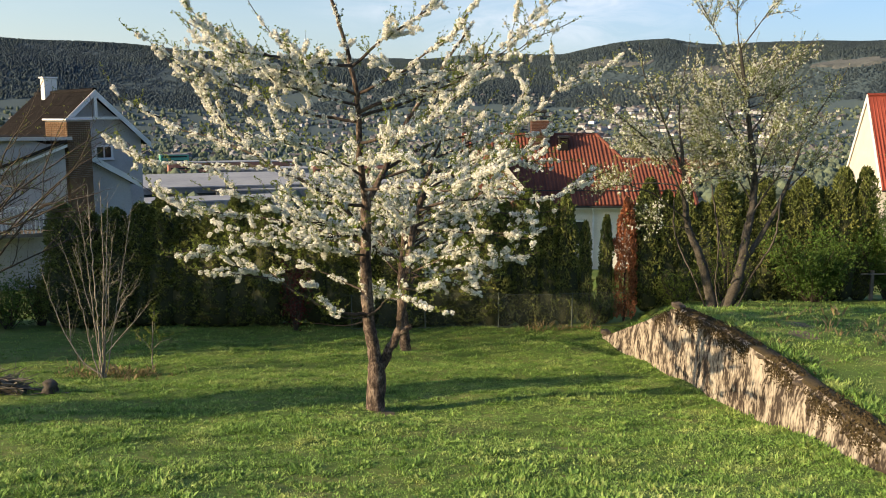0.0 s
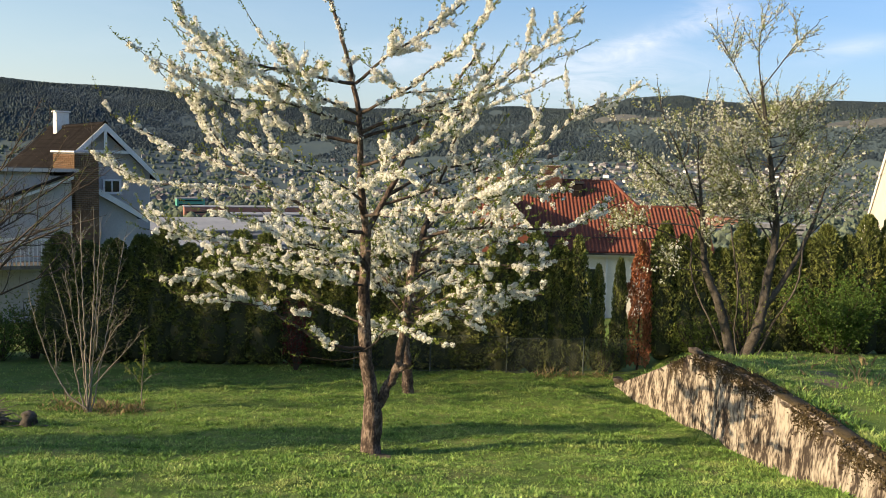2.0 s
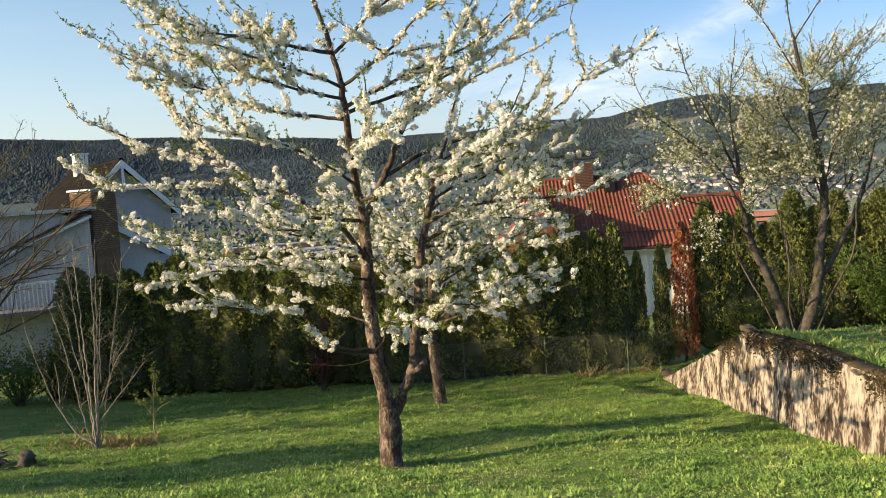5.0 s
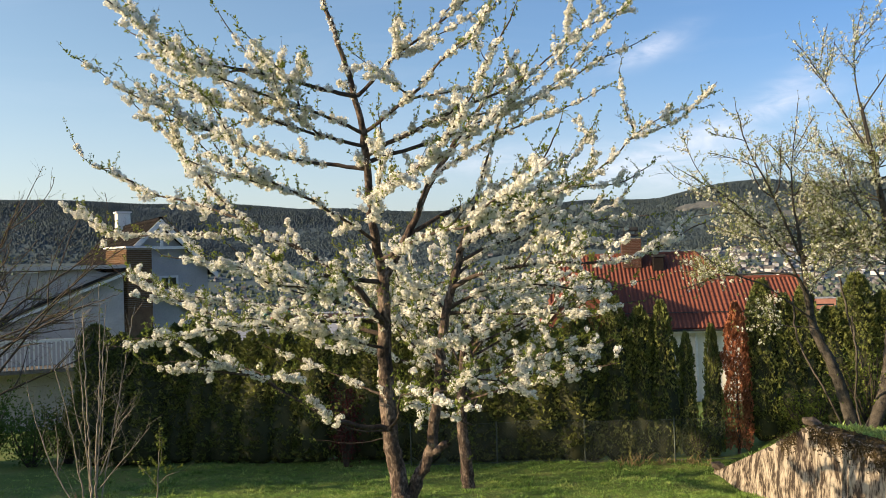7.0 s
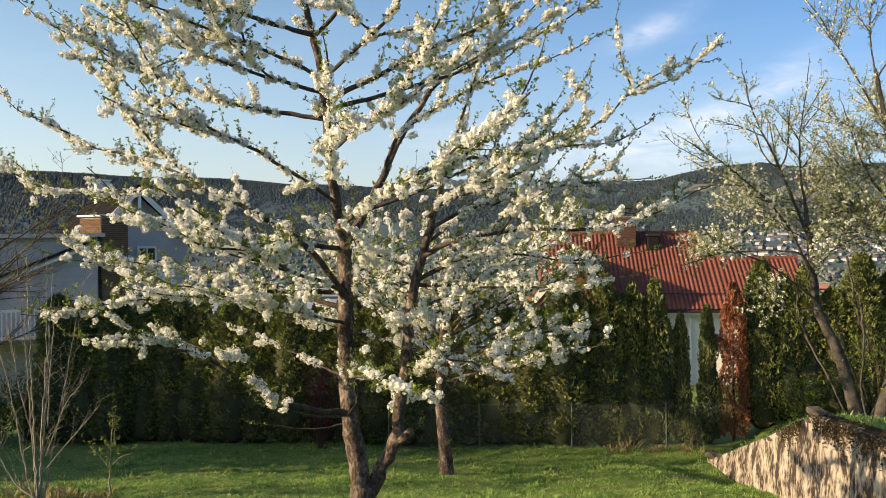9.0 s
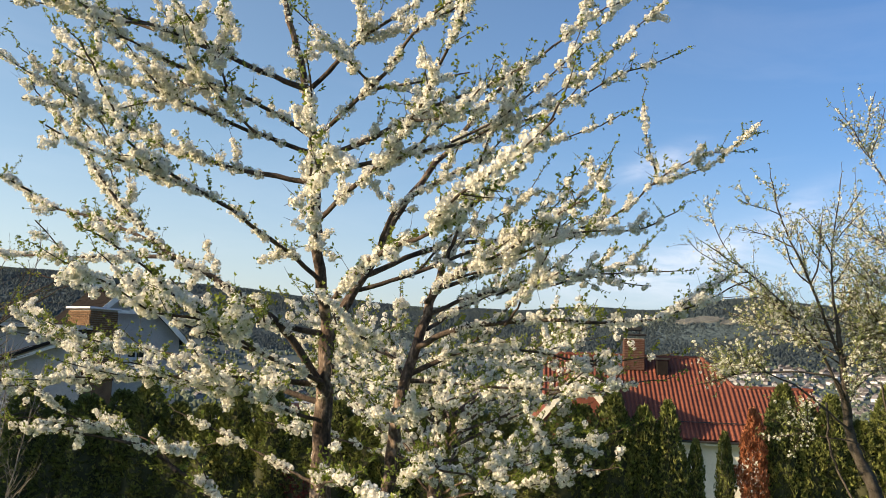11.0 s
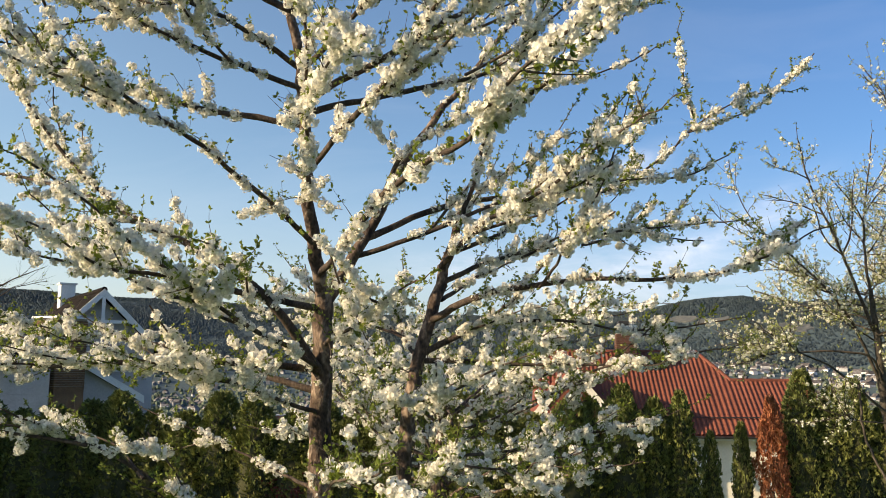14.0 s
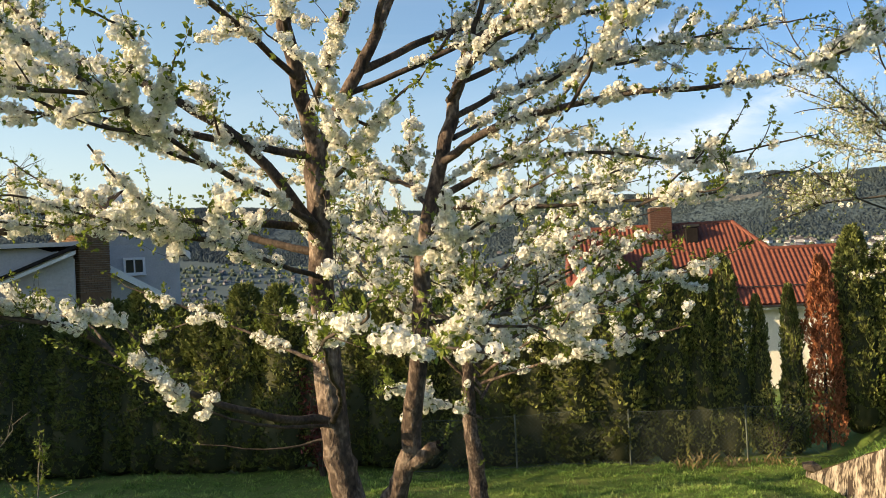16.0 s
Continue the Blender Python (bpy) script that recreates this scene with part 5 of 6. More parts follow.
for sgn in (1, -1):
    x = X0 - HT
    while x < X1 + HT:
        lo, hi = (0.0, HT)
        xa, xb = x, x + HT
        if sgn < 0:
            xa, xb = xb, xa
        pts = [(xa + (xb - xa) * f, f * HT) for f in (0, 0.5, 1)]
        if min(p[0] for p in pts) > X0 and max(p[0] for p in pts) < X1:
            P = np.array([[a, FENCE_Y + 0.004 * sgn, float(ground_z(a, FENCE_Y)) + b + 0.02] for a, b in pts])
            wires.append(tube(P, [0.0028] * 3, 3))
        x += PITCH
V, F = gather(wires)
tagged(part("wire_mesh", raw_mesh("wire_mesh", V, F, M_WIRE), None, fence), kind="stuff")
for zz in (1.14, 0.05):
    P = np.array([[a, FENCE_Y, float(ground_z(a, FENCE_Y)) + zz] for a in np.linspace(X0, X1, 30)])
    V, F = tube(P, [0.006] * 30, 5)
    part("tension_wire", raw_mesh("tension_wire", V, F, M_WIRE, None, True), None, fence)

# post-and-rail fence further along
rail = thing("rail_fence", pose(0, 0, 0), "plain grey post and rail fence beyond the bushes", "fence")
for x in (14.0, 16.2, 18.4):
    z0 = float(ground_z(x, 28.4))
    part("post", boxed(x - 0.05, x + 0.05, 28.35, 28.45, z0 - 0.2, z0 + 1.0, bevel=0.01), M_GREYWOOD, rail)
for zz in (0.92,):
    bm = bmesh.new()
    box(bm, 13.6, 19.0, 28.33, 28.37, float(ground_z(16, 28.4)) + zz - 0.025, float(ground_z(16, 28.4)) + zz + 0.025, bevel=0.008)
    part("rail", bm, M_GREYWOOD, rail)

# old stump and logs at the lawn's left edge
def log_piece(name, p, q, r, label):
    P = spline([p, tuple((np.array(p) + np.array(q)) / 2 + [0, 0.02, 0.01]), q], 7)
    V, F = tube(P - np.array(p), [r * 1.15, r, r * 1.02, r, r * 0.97, r * 0.9, r * 0.7], 12, 0.15)
    bm = bmesh.new()
    me = raw_mesh(name, V, F, M_GREYBARK, None, True)
    bm.from_mesh(me)
    bmesh.ops.holes_fill(bm, edges=[e for e in bm.edges if e.is_boundary])
    bm.to_mesh(me)
    bm.free()
    ob = new(name, me)
    ob.matrix_basis = pose(*p)
    return tagged(ob, label, "log")


zs = lambda a, b: float(ground_z(a, b))
log_piece("tree_stump", (-8.15, 17.6, zs(-8.15, 17.6) - 0.1), (-8.12, 17.6, zs(-8.15, 17.6) + 0.26), 0.14, "short grey old tree stump on the lawn")
BP = (-9.15, 17.65, zs(-9.15, 17.65))
gb = np.random.default_rng(8)
sticks = []
for i in range(130):
    c = np.array([gb.normal(0, 0.38), gb.normal(0, 0.18), 0.0])
    c[2] = 0.03 + 0.34 * gb.random() * math.exp(-(c[0] / 0.5) ** 2)
    d = unit(np.array([gb.normal(0, 1.0), gb.normal(0, 0.5), gb.normal(0, 0.25)])) * gb.uniform(0.15, 0.5)
    S = np.array([c - d, c + gb.normal(0, 0.03, 3), c + d])
    S[:, 2] = np.maximum(S[:, 2], 0.015)
    r = gb.uniform(0.006, 0.022)
    sticks.append(tube(S, [r, r * 0.9, r * 0.5], 5))
V, F = gather(sticks)
pile = part("brush_pile", raw_mesh("brush_pile", V, F, M_GREYWOOD, None, True), None)
pile.matrix_basis = pose(*BP)
tagged(pile, "heap of cut dead grey branches beside the stump", "brushwood", kind="stuff")
log_piece("log", (-9.6, 17.4, zs(-9.6, 17.4) + 0.06), (-8.6, 17.6, zs(-8.6, 17.6) + 0.05), 0.085, "grey weathered log lying on the lawn")
log_piece("log", (-9.5, 17.7, zs(-9.5, 17.7) + 0.05), (-8.7, 17.95, zs(-8.7, 17.95) + 0.05), 0.07, "grey weathered log lying on the lawn")

# ---- houses ----
def tile_slope(parent, origin, along, up, length, height, mat, pitch=0.21, course=0.34, lift=0.05):
    """Pantiles as one rolled strip per column. along, up: unit vectors in the slope."""
    o, a, u = np.array(origin, float), np.array(along, float), np.array(up, float)
    nrm = unit(np.cross(a, u))
    cols = int(round(length / pitch))
    w = length / cols
    for c in range(cols):
        x0 = c * w
        n = max(1, int(round(height / course)))
        V, F = [], []
        prof = ((0.0, 0.0), (0.18, 0.75), (0.36, 1.0), (0.54, 0.75), (0.72, 0.12), (1.0, 0.0))
        for r in range(n):
            k = len(V)
            for vv, hh in ((height * r / n, 0.014), (height * (r + 1) / n, 0.0)):
                for fx, fz in prof:
                    V.append(o + a * (x0 + fx * w) + u * vv + nrm * (lift * fz + hh + 0.02))
            for i in range(5):
                F.append([k + i, k + i + 1, k + 6 + i + 1, k + 6 + i])
        part("tile_column", raw_mesh("tile_column", V, F, mat, None, False), None, parent)


def ridge_caps(parent, p, q, mat, r=0.12):
    p, q = np.array(p, float), np.array(q, float)
    n = max(2, int(np.linalg.norm(q - p) / 0.4))
    d = unit(q - p)
    for i in range(n):
        a = p + (q - p) * i / n
        b = p + (q - p) * (i + 1.12) / n
        V, F = tube(np.array([a, b]), [r * 1.1, r * 0.92], 8)
        part("ridge_tile", raw_mesh("ridge_tile", V, F, mat, None, True), None, parent)


def bricks(parent, x0, x1, y0, y1, z0, z1, mat, core=M_MORTAR):
    """A chimney of single bricks round a mortar core, in the parent's axes."""
    part("mortar_core", boxed(x0 + 0.01, x1 - 0.01, y0 + 0.01, y1 - 0.01, z0, z1), core, parent)
    L, H, J = 0.24, 0.073, 0.012
    meshes = {}
    n = int((z1 - z0) / (H + J))
    for face in ("x0", "x1", "y0", "y1"):
        a, b = (y0, y1) if face[0] == "x" else (x0, x1)
        for r in range(n):
            s = a - (L / 2 if r % 2 else 0)
            while s < b - 0.02:
                p, q = max(s, a), min(s + L - J, b)
                s += L
                if q - p < 0.03:
                    continue
                key = (face[0], round(q - p, 2))
                if key not in meshes:
                    bm = boxed(-(q - p) / 2, (q - p) / 2, -0.03, 0.03, 0, H) if face[0] == "y" else boxed(-0.03, 0.03, -(q - p) / 2, (q - p) / 2, 0, H)
                    me = bpy.data.meshes.new("brick")
                    bm.to_mesh(me)
                    bm.free()
                    me.materials.append(mat)
                    meshes[key] = me
                ob = part("brick", meshes[key], None, parent)
                mid = (p + q) / 2
                pos = {"x0": (x0 + 0.01, mid), "x1": (x1 - 0.01, mid), "y0": (mid, y0 + 0.01), "y1": (mid, y1 - 0.01)}[face]
                ob.location = (pos[0], pos[1], z0 + r * (H + J))


def window(parent, x, z, w, h, y):
    """A casement in a wall that faces -y of the parent."""
    wn = part("window", boxed(x - w / 2, x + w / 2, y - 0.02, y + 0.05, z, z + h), M_GLASS, parent)
    bm = bmesh.new()
    for a, b, c, d in ((x - w / 2 - 0.07, x - w / 2 + 0.03, z - 0.05, z + h + 0.07), (x + w / 2 - 0.03, x + w / 2 + 0.07, z - 0.05, z + h + 0.07), (x - w / 2, x + w / 2, z + h - 0.03, z + h + 0.07), (x - 0.03, x + 0.03, z, z + h), (x - w / 2, x + w / 2, z - 0.05, z + 0.04)):
        box(bm, a, b, y - 0.07, y + 0.03, c, d)
    part("frame", bm, M_WHITE, wn)
    part("sill", boxed(x - w / 2 - 0.1, x + w / 2 + 0.1, y - 0.14, y + 0.02, z - 0.09, z - 0.05), M_WHITE, wn)
    return wn


# red-roofed house below the hedge (origin at the wing's front wall)
red = thing("house", pose(0, 0, 0), "cream rendered house with a red pantile hip roof", "house")
EY, RY = 47.5, 52.5           # eaves and ridge lines
EZ, RZ, VZ = 0.62, 4.28, 2.92  # heights of the eaves, the main ridge and the wing's ridge
XL, XA, XV, XR = 1.2, 9.1, 10.3, 13.9
part("wall", boxed(2.0, 13.5, EY + 0.5, 57.0, -5.0, EZ + 0.05), M_RENDERWALL, red)
up = unit(np.array([0, RY - EY, RZ - EZ]))
SL = float(np.hypot(RY - EY, RZ - EZ))
roof = part("roof", prism(bmesh.new(), [(XL, EY, EZ - 0.04), (XL, RY, RZ - 0.06), (XL, 57.6, EZ - 0.04)], (XA - XL, 0, 0)), M_TILE, red)
fv = (VZ - EZ) / (RZ - EZ)
VY = EY + (RY - EY) * fv
wing = part("roof", prism(bmesh.new(), [(XA - 0.5, EY, EZ - 0.04), (XA - 0.5, VY, VZ - 0.06), (XA - 0.5, VY + 3.6, EZ - 0.04)], (XR - XA + 0.5, 0, 0)), M_TILE, red)
bm = bmesh.new()
hv = [bm.verts.new(p) for p in ((XA, EY, EZ - 0.04), (XA, RY, RZ - 0.06), (XA, 57.6, EZ - 0.04), (XV + 2.6, 57.6, EZ - 0.04), (XV + 2.6, EY, EZ - 0.04), (XV, VY, VZ - 0.06))]
bm.faces.new((hv[0], hv[4], hv[5], hv[1]))
bm.faces.new((hv[1], hv[5], hv[4], hv[3]))
bm.faces.new((hv[1], hv[3], hv[2]))
part("roof", bm, M_TILE, red)
tile_slope(roof, (XL, EY, EZ), (1, 0, 0), up, XA - XL, SL, M_TILE)
# between the hip and the wing the columns end on the hip line
cols = int((XV - XA) / 0.21)
for c in range(cols):
    f = (c + 0.5) / cols
    tile_slope(wing, (XA + c * (XV - XA) / cols, EY, EZ), (1, 0, 0), up, (XV - XA) / cols, SL * (1 - f * (1 - fv)), M_TILE)
tile_slope(wing, (XV, EY, EZ), (1, 0, 0), up, XR - XV, SL * fv, M_TILE)
ridge_caps(roof, (XL, RY, RZ), (XA, RY, RZ), M_TILE)
ridge_caps(roof, (XA, RY, RZ), (XV, VY, VZ), M_TILE)
ridge_caps(wing, (XV, VY, VZ), (XR, VY, VZ), M_TILE)
part("gutter", boxed(XL, XR, EY - 0.14, EY - 0.02, EZ - 0.12, EZ - 0.02, bevel=0.02), M_DARKSHEET, red)
part("fascia", boxed(XL, XR, EY - 0.01, EY + 0.03, EZ - 0.22, EZ - 0.04), M_WHITE, red)
part("downpipe", boxed(8.2, 8.3, EY + 0.38, EY + 0.48, -4, EZ - 0.1), M_WHITE, red)
for wx_ in (4.6, 7.2, 11.8):
    window(red, wx_, -1.6, 1.2, 1.3, EY + 0.5)
# cross gable towards the garden
GXC, GW, GZ, GY0 = 2.7, 2.3, 3.5, 45.8
gz0 = 0.7
part("gable_wall", prism(bmesh.new(), [(GXC - GW + 0.25, GY0 + 0.35, -5), (GXC + GW - 0.25, GY0 + 0.35, -5), (GXC + GW - 0.25, GY0 + 0.35, gz0), (GXC, GY0 + 0.35, GZ - 0.15), (GXC - GW + 0.25, GY0 + 0.35, gz0)], (0, 4, 0)), M_RENDERWALL, red)
gl_ = float(np.hypot(GW, GZ - gz0))
gable = part("roof", prism(bmesh.new(), [(GXC - GW, GY0, gz0 - 0.04), (GXC, GY0, GZ - 0.06), (GXC + GW, GY0, gz0 - 0.04)], (0, 6.5, 0)), M_TILE, red)
tile_slope(gable, (GXC + GW, GY0, gz0), (0, 1, 0), unit(np.array([-GW, 0, GZ - gz0])), 6.5, gl_, M_TILE)
tile_slope(gable, (GXC - GW, GY0 + 6.5, gz0), (0, -1, 0), unit(np.array([GW, 0, GZ - gz0])), 6.5, gl_, M_TILE)
ridge_caps(gable, (GXC, GY0, GZ), (GXC, GY0 + 6.5, GZ), M_TILE)
for s in (-1, 1):
    bm = bmesh.new()
    prism(bm, [(GXC + s * (GW + 0.1), GY0 - 0.06, gz0 - 0.40), (GXC + s * (GW + 0.1), GY0 - 0.06, gz0 + 0.04), (GXC, GY0 - 0.06, GZ + 0.06), (GXC, GY0 - 0.06, GZ - 0.38)], (0, 0.06, 0))
    part("bargeboard", bm, M_RENDERWALL, red)
window(red, GXC, 0.6, 0.8, 1.0, GY0 + 0.35)
ch = part("chimney", boxed(5.25, 6.1, 51.5, 52.3, 3.0, 3.6), M_MORTAR, red)
bricks(ch, 5.2, 6.15, 51.4, 52.35, 3.6, 5.15, M_BRICKR)
part("cap", boxed(5.1, 6.25, 51.3, 52.45, 5.3, 5.38, bevel=0.02), M_DARKSHEET, ch)
part("hood", boxed(5.3, 6.05, 51.5, 52.25, 5.55, 5.75, bevel=0.03), M_DARKSHEET, ch)
for px_ in (5.32, 5.98):
    for py_ in (51.55, 52.2):
        part("hood_leg", boxed(px_, px_ + 0.04, py_, py_ + 0.04, 5.36, 5.56), M_DARKSHEET, ch)
vent = part("roof_vent", boxed(6.75, 7.3, 51.2, 51.75, 3.1, 4.1, bevel=0.03), M_TILEDARK, red)
part("vent_cap", boxed(6.68, 7.37, 51.13, 51.82, 4.12, 4.25, bevel=0.02), M_DARKSHEET, vent)
part("snow_rail", boxed(XL + 0.3, XR - 0.3, EY + 0.75, EY + 0.79, EZ + 0.72, EZ + 0.76), M_DARKSHEET, red)

# white house with a bright red roof further right
wh = thing("house", pose(28.55, 60, 0, 0, 0, -8), "white gabled house with a bright red tiled roof", "house")
HR, HE, HW, HL = 6.75, 0.85, 4.0, 14.0
part("wall", prism(bmesh.new(), [(0.06, -HW + 0.4, -4), (0.06, -HW + 0.4, HE + 0.3), (0.06, 0, HR - 0.2), (0.06, HW - 0.4, HE + 0.3), (0.06, HW - 0.4, -4)], (HL - 0.6, 0, 0)), M_CREAM, wh)
r2 = part("roof", prism(bmesh.new(), [(0, -HW, HE - 0.25), (0, 0, HR - 0.12), (0, HW, HE - 0.25), (0, HW, HE - 0.15), (0, 0, HR - 0.02), (0, -HW, HE - 0.15)], (HL, 0, 0)), M_TILE2, wh)
u2 = unit(np.array([0, HW, HR - HE]))
tile_slope(r2, (0, -HW, HE - 0.14), (1, 0, 0), u2, 6.1, float(np.hypot(HW, HR - HE)), M_TILE2)
ridge_caps(r2, (0, 0, HR), (HL, 0, HR), M_TILE2)
for s in (-1, 1):
    part("bargeboard", prism(bmesh.new(), [(-0.06, s * HW, HE - 0.45), (-0.06, s * HW, HE - 0.05), (-0.06, 0, HR + 0.06), (-0.06, 0, HR - 0.40)], (0.06, 0, 0)), M_WHITE, wh)
part("gutter", boxed(0, 5.7, -HW - 0.14, -HW - 0.02, HE - 0.27, HE - 0.16, bevel=0.02), M_DARKSHEET, wh)
# broad shed dormer with a white cheek
dm = part("dormer", prism(bmesh.new(), [(5.8, -0.9, 5.3), (5.8, -4.4, 1.25), (5.8, -4.4, -4), (5.8, -0.9, -4)], (7.9, 0, 0)), M_WHITE, wh)
ud = unit(np.array([0, 3.6, 4.16]))
tile_slope(dm, (5.92, -4.55, 1.16), (1, 0, 0), ud, 7.9, float(np.hypot(3.6, 4.16)), M_TILE2)
window(wh, 8.2, -1.0, 1.2, 1.3, -4.4)

# grey-white house beyond the left hedge, turned to the garden
GA = Vector((-17.0, 44.0))
ANG = 38
lh = thing("house", pose(GA.x, GA.y, 0, 0, 0, ANG), "pale grey boarded gable house with brown tiles", "house")
# its own axes: x along the gable, -y out of the gable towards the garden
PZ_, PE, PW, PL = 6.65, 4.15, 2.65, 11.0
part("wall", prism(bmesh.new(), [(-PW + 0.35, 0.45, -5), (PW - 0.35, 0.45, -5), (PW - 0.35, 0.45, PE + 0.1), (0, 0.45, PZ_ - 0.3), (-PW + 0.35, 0.45, PE + 0.1)], (0, PL - 0.8, 0)), M_LILAC, lh)
r3 = part("roof", prism(bmesh.new(), [(-PW, 0, PE - 0.2), (0, 0, PZ_ - 0.12), (PW, 0, PE - 0.2), (PW, 0, PE - 0.1), (0, 0, PZ_ - 0.02), (-PW, 0, PE - 0.1)], (0, PL, 0)), M_TILEDARK, lh)
tile_slope(r3, (-PW, PL, PE - 0.09), (0, -1, 0), unit(np.array([PW, 0, PZ_ - PE])), PL, float(np.hypot(PW, PZ_ - PE)), M_TILEDARK)
tile_slope(r3, (PW, 0, PE - 0.09), (0, 1, 0), unit(np.array([-PW, 0, PZ_ - PE])), PL, float(np.hypot(PW, PZ_ - PE)), M_TILEDARK)
ridge_caps(r3, (0, 0, PZ_), (0, PL, PZ_), M_TILEDARK)
for s in (-1, 1):
    part("bargeboard", prism(bmesh.new(), [(s * PW, -0.05, PE - 0.36), (s * PW, -0.05, PE - 0.06), (0, -0.05, PZ_ + 0.04), (0, -0.05, PZ_ - 0.28)], (0, 0.06, 0)), M_WHITE, lh)
part("collar_beam", boxed(-1.25, 1.25, -0.04, 0.02, PZ_ - 1.42, PZ_ - 1.28), M_WHITE, lh)
part("king_post", boxed(-0.07, 0.07, -0.045, 0.015, PZ_ - 1.35, PZ_ - 0.3), M_WHITE, lh)
for zz in np.arange(-1.0, PE + 0.2, 0.19):
    part("weatherboard", prism(bmesh.new(), [(-PW + 0.36, 0.44, zz), (-PW + 0.36, 0.41, zz), (-PW + 0.36, 0.435, zz + 0.19), (-PW + 0.36, 0.44, zz + 0.19)], (2 * PW - 0.72, 0, 0)), M_LILAC, lh)
window(lh, 0.4, 3.3, 0.75, 0.6, 0.42)
wc = part("chimney", boxed(-0.4, 0.3, 7.6, 8.3, PZ_ - 0.6, PZ_ + 0.8, bevel=0.03), M_WHITE, lh, "white rendered chimney")
part("cap", boxed(-0.46, 0.36, 7.54, 8.36, PZ_ + 0.8, PZ_ + 0.88), M_WHITE, wc)
# lean-to with a pale fascia
part("annexe_wall", prism(bmesh.new(), [(-1.7, -2.2, -5), (0.75, -2.2, -5), (0.75, -2.2, 2.25), (-1.7, -2.2, 3.70)], (0, 2.6, 0)), M_LILAC, lh)
part("annexe_roof", prism(bmesh.new(), [(-1.8, -2.45, 3.84), (1.15, -2.45, 2.09), (1.15, -2.45, 2.25), (-1.8, -2.45, 4.02)], (0, 2.9, 0)), M_TILEDARK, lh)
part("fascia", prism(bmesh.new(), [(-1.8, -2.5, 3.76), (1.2, -2.5, 1.98), (1.2, -2.5, 2.27), (-1.8, -2.5, 4.05)], (0, 0.05, 0)), M_WHITE, lh)
# big brick chimney in front
bc = thing("brick_chimney", pose(-17.0, 40.6, 0, 0, 0, -25), "broad brick chimney with a pale sheet cap", "chimney")
part("lower_shaft", boxed(-0.66, 0.66, -0.66, 0.66, -5, 2.6), M_BRICKB, bc)
bricks(bc, -0.66, 0.66, -0.66, 0.66, 2.6, 5.2, M_BRICKB)
part("cap", boxed(-0.76, 0.76, -0.76, 0.76, 5.2, 5.3, bevel=0.02), M_SHEET, bc)
# front annexe with a flat edge and white boards
an = thing("house", pose(-16.7, 39.4, 0, 0, 0, 25), "low white boarded house wing with a dark roof", "house")
part("wall", prism(bmesh.new(), [(-9.0, 0, -5), (0, 0, -5), (0, 0, 3.9), (-1.6, 0, 4.5), (-9.0, 0, 3.6)], (0, 5, 0)), M_LILAC, an)
part("roof", prism(bmesh.new(), [(-9.3, -0.3, 4.35), (0.3, -0.3, 4.35), (0.3, -0.3, 4.5), (-9.3, -0.3, 4.5)], (0, 5.6, 0)), M_TILEDARK, an)
part("fascia", boxed(-9.3, 0.32, -0.36, -0.3, 4.36, 4.52), M_LILAC, an)
for zz in np.arange(-1.0, 4.2, 0.2):
    part("weatherboard", boxed(-9.0, -0.01, -0.03, -0.004, zz + 0.012, zz + 0.2), M_LILAC, an)
part("bargeboard", prism(bmesh.new(), [(0.1, -0.42, 4.2), (-5.2, -0.42, 2.05), (-5.2, -0.42, 1.93), (0.1, -0.42, 4.07)], (0, 0.06, 0)), M_WHITE, an)
part("porch_roof", prism(bmesh.new(), [(0.1, -0.5, 4.28), (-5.3, -0.5, 2.08), (-5.3, -0.5, 2.18), (0.1, -0.5, 4.40)], (0, 0.5, 0)), M_TILEDARK, an)
rl = part("railing", boxed(-9.2, -1.0, -1.75, -1.68, 1.55, 1.65), M_WHITE, an)
part("deck", boxed(-9.2, -0.9, -1.8, -0.04, 0.35, 0.5), M_GREYWOOD, an)
for xx in np.arange(-9.1, -1.0, 0.16):
    part("baluster", boxed(xx, xx + 0.05, -1.74, -1.70, 0.5, 1.56), M_WHITE, rl)

# conifers added out of view at far left, to shade hedge and lawn
for i, (x, y, h, w) in enumerate(((-21, 10.0, 7.5, 3.2), (-24, 24.0, 9.5, 5.0), (-24.5, 19.5, 9.0, 5.0))):
    thuja(x, y, float(ground_z(x, y)) + h, w, i, False, "unseen tall dark conifer added to shade the garden")

# ---- valley: town, halls and forest ----
g = np.random.default_rng(77)


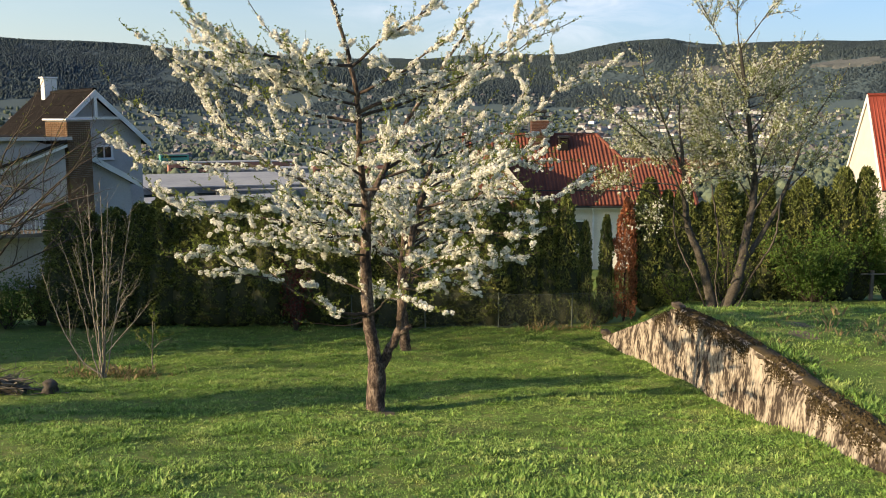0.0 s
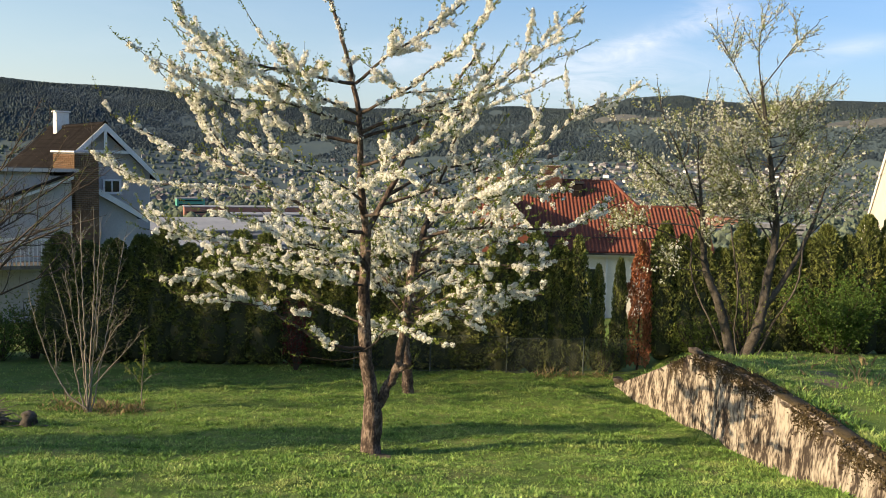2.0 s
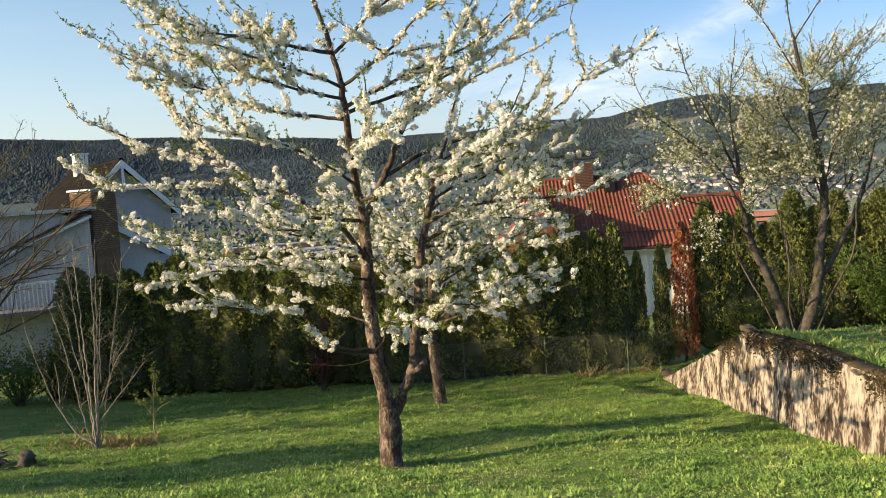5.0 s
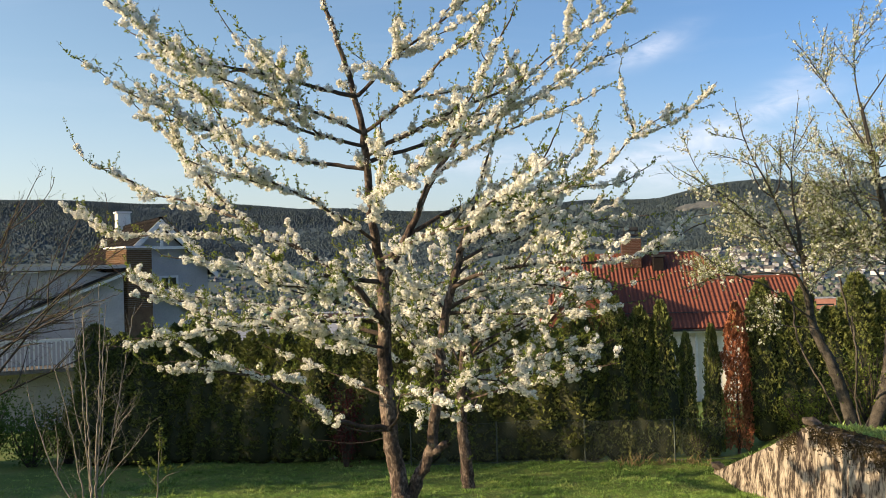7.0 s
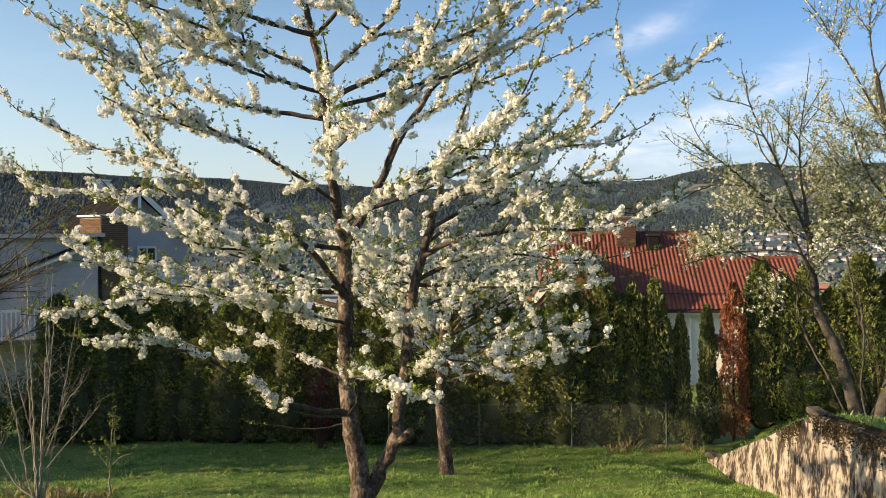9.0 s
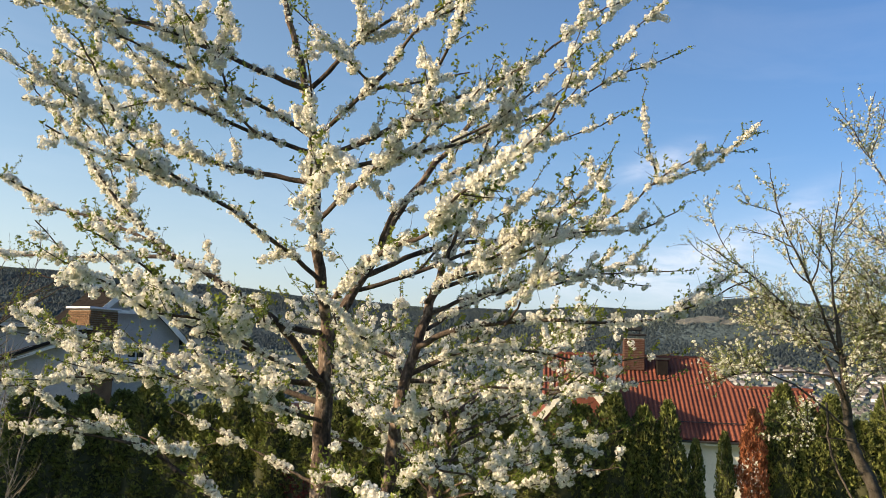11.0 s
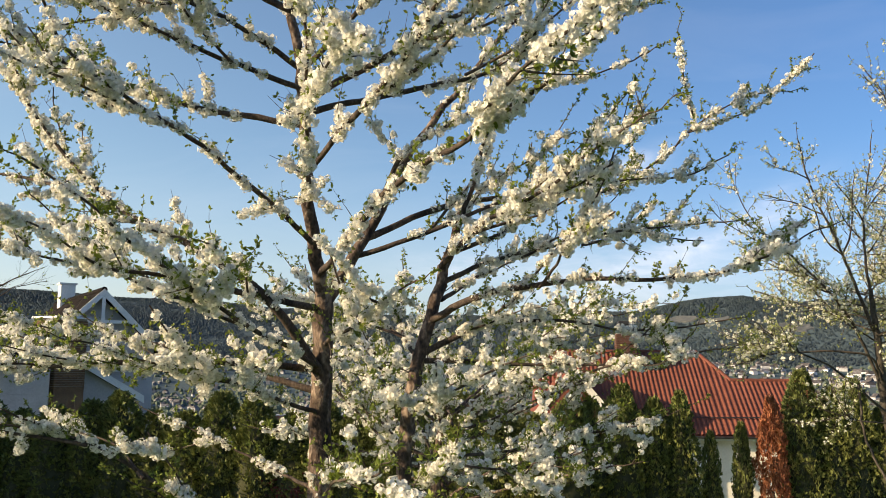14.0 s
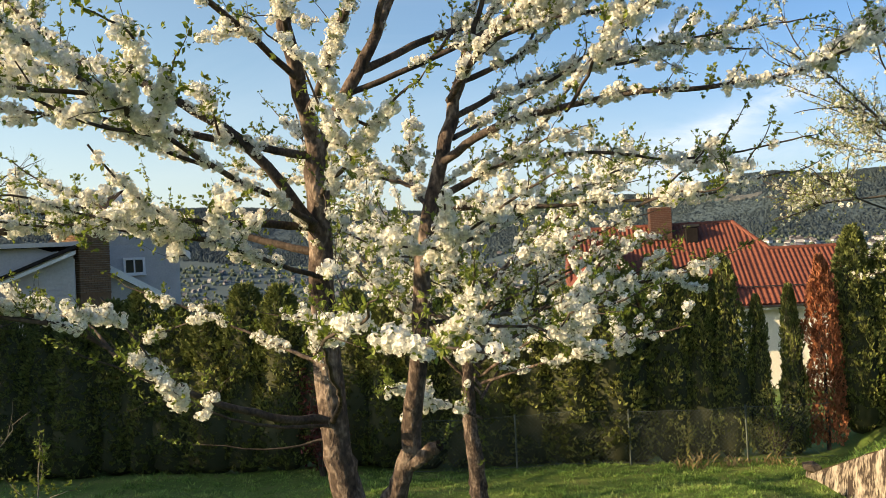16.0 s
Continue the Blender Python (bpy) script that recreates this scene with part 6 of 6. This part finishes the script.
def little_houses(name, n, a0, a1, d0, d1, label, size=(8, 14), wall_mat=M_TOWN):
    walls, roofs = [], []
    for i in range(n):
        a, d = np.radians(g.uniform(a0, a1)), d0 + (d1 - d0) * g.random() ** 0.8
        c = np.array([math.sin(a) * d, math.cos(a) * d])
        w, l, h = g.uniform(*size) / 2, g.uniform(*size) / 2, g.uniform(4.5, 7.5)
        th = g.uniform(0, 3.14)
        ax, ay = np.array([math.cos(th), math.sin(th)]), np.array([-math.sin(th), math.cos(th)])
        z = float(ground_z(c[0], c[1])) - 1
        q = [c + sx * ax * w + sy * ay * l for sx, sy in ((-1, -1), (1, -1), (1, 1), (-1, 1))]
        V = np.array([[*p, z] for p in q] + [[*p, z + h] for p in q])
        walls.append((V, np.array([[0, 1, 5, 4], [1, 2, 6, 5], [2, 3, 7, 6], [3, 0, 4, 7]])))
        r1, r2_ = c - ay * l, c + ay * l
        V = np.array([[*p, z + h] for p in q] + [[*r1, z + h + w * 0.75], [*r2_, z + h + w * 0.75]])
        roofs.append((V, np.array([[0, 4, 5, 3], [1, 2, 5, 4], [0, 1, 4, 4], [3, 5, 2, 2]])))
    V, F = gather(walls)
    t = tagged(new(name, raw_mesh(name, V, F, wall_mat)), label, "houses", kind="stuff")
    V, F = gather(roofs)
    tri = np.array([f for f in F if len(set(f)) == 4])
    tri2 = np.array([list(dict.fromkeys(f)) for f in F if len(set(f)) == 3])
    part("roofs", raw_mesh("roofs", V, np.vstack([np.hstack([tri2]), tri[:, :3], tri[:, [0, 2, 3]]]), M_TOWNROOF), None, t)
    return t


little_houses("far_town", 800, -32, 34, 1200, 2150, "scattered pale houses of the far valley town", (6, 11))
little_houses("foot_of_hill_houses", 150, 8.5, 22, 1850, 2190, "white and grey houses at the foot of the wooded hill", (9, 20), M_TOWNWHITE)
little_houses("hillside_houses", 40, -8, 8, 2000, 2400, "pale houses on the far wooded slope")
halls = [(-19, 470, 46, 24, 8, M_HALL), (-15, 520, 80, 30, 8, M_HALL), (-17.5, 640, 50, 20, 9, M_BRICKHALL), (-13.5, 760, 60, 22, 10, M_BRICKHALL), (-16.7, 1100, 32, 18, 15, M_TEAL), (-13.2, 960, 130, 26, 13, M_BRICKHALL), (-14, 650, 140, 130, 12, M_HALL), (-11.5, 780, 80, 30, 14, M_HALL), (-20.5, 560, 30, 18, 7, M_BRICKHALL), (-10, 600, 90, 34, 9, M_HALL), (-3, 640, 70, 30, 10, M_HALL), (-6, 900, 70, 25, 12, M_BRICKHALL), (1.8, 1700, 24, 22, 55, M_TOWN), (3.6, 1680, 24, 22, 50, M_TOWN), (5.3, 1720, 22, 20, 46, M_TOWN), (20, 900, 50, 20, 12, M_HALL), (16, 1000, 60, 20, 14, M_BRICKHALL)]
for deg, d, w, l, h, m in halls:
    a = radians(deg)
    x, y = math.sin(a) * d, math.cos(a) * d
    hall = thing("apartment_block" if h > 40 else "industrial_hall", pose(x, y, float(ground_z(x, y)) - 1, 0, 0, -deg + 7), "tall pale apartment block in the valley" if h > 40 else "long low industrial hall on the valley floor", "building", "valley buildings")
    part("wall", boxed(-w / 2, w / 2, -l / 2, l / 2, 0, h), M_TOWN if m is M_HALL else m, hall)
    part("roof", boxed(-w / 2 - 0.5, w / 2 + 0.5, -l / 2 - 0.5, l / 2 + 0.5, h, h + 0.8), M_HALL, hall)
    for k in range(int(h // 5)):
        part("window_band", boxed(-w / 2 + 2, w / 2 - 2, -l / 2 - 0.2, -l / 2 - 0.05, 2 + k * 5, 3.6 + k * 5), M_GLASS, hall)

NF = 100000
fa = np.radians(g.uniform(-40, 42, NF))
fd = g.uniform(2050, 3700, NF)
fx, fy = np.sin(fa) * fd, np.cos(fa) * fd
keep = np.array([noise.noise((a / 260, b / 260, 0)) for a, b in zip(fx, fy)]) + (fd - 2215) / 130 > 0.1
keep &= np.array([noise.noise((a / 230, b / 420, 4.0)) for a, b in zip(fx, fy)]) > -0.62
fx, fy = fx[keep], fy[keep]
crown3 = (np.array([[0.50, 0, 0], [-0.25, 0.43, 0], [-0.25, -0.43, 0], [0.37, 0.0, 0.46], [-0.18, 0.32, 0.40], [-0.18, -0.32, 0.43], [0, 0, 0.74]]), np.array([[0, 1, 4], [0, 4, 3], [1, 2, 5], [1, 5, 4], [2, 0, 3], [2, 3, 5], [3, 4, 6], [4, 5, 6], [5, 3, 6]]))
roundish = []
for q in range(4):
    ring = [[math.cos(a) * r * g.uniform(0.75, 1.2), math.sin(a) * r * g.uniform(0.75, 1.2), z * g.uniform(0.85, 1.15)] for r, z in ((0.40, 0.05), (0.56, 0.42), (0.38, 0.78)) for a in np.linspace(0, 2 * math.pi, 6, endpoint=False)] + [[0.05, 0, 1.0]]
    roundish.append((np.array(ring), np.array([[b * 6 + k, b * 6 + (k + 1) % 6, (b + 1) * 6 + (k + 1) % 6] for b in (0, 1) for k in range(6)] + [[b * 6 + k, (b + 1) * 6 + (k + 1) % 6, (b + 1) * 6 + k] for b in (0, 1) for k in range(6)] + [[12 + k, 12 + (k + 1) % 6, 18] for k in range(6)])))
ROCKS = [(10.2, 2790, 85, 42), (12.3, 2740, 60, 32), (17.0, 2600, 62, 60), (15.4, 2560, 50, 40), (24.5, 2660, 110, 60)]   # bearing, distance, half width, half depth
for deg, d, w, h in ROCKS:
    a = radians(deg)
    cx, cy = math.sin(a) * d, math.cos(a) * d
    across, away = (fx - cx) * math.cos(a) - (fy - cy) * math.sin(a), (fx - cx) * math.sin(a) + (fy - cy) * math.cos(a)
    out = (across / w) ** 2 + (away / h) ** 2 > g.uniform(0.4, 1.1, len(fx))
    fx, fy = fx[out], fy[out]
    bm = bmesh.new()
    grid = [[None] * 9 for _ in range(13)]
    for i in range(13):
        for j in range(9):
            u, v = (i - 6) / 6 * w, (j - 4) / 4 * h + 0.35 * h * noise.noise((i * 0.5, j * 0.3, deg + 3))
            px_, py_ = cx + u * math.cos(a) + v * math.sin(a), cy - u * math.sin(a) + v * math.cos(a)
            edge = (u / w) ** 2 + (v / h) ** 2
            grid[i][j] = bm.verts.new((px_ - cx, py_ - cy, float(ground_z(px_, py_)) + (4 + 3 * noise.noise((i * 0.9, j * 0.9, deg)) if edge < 0.75 + 0.4 * noise.noise((i * 0.7, j * 0.7, deg)) else -8)))
    for i in range(12):
        for j in range(8):
            bm.faces.new((grid[i][j], grid[i + 1][j], grid[i + 1][j + 1], grid[i][j + 1]))
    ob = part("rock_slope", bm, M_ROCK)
    ob.matrix_basis = pose(cx, cy, 0)
    tagged(ob, "pale bare rock slope on the far wooded hill", "rock", kind="structure")
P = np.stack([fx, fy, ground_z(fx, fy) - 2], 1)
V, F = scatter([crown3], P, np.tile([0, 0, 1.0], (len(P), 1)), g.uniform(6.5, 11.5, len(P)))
tagged(new("far_forest", raw_mesh("far_forest", V, F, M_FOREST_HAZE, None, True)), "dark spruce and birch forest in haze blue on the far hills", "forest", kind="stuff")
NV = 7000
fa = np.radians(g.uniform(-34, 36, NV))
fd = 330 + 1880 * g.random(NV) ** 0.65
fx, fy = np.sin(fa) * fd, np.cos(fa) * fd
P = np.stack([fx, fy, ground_z(fx, fy) - 1], 1)
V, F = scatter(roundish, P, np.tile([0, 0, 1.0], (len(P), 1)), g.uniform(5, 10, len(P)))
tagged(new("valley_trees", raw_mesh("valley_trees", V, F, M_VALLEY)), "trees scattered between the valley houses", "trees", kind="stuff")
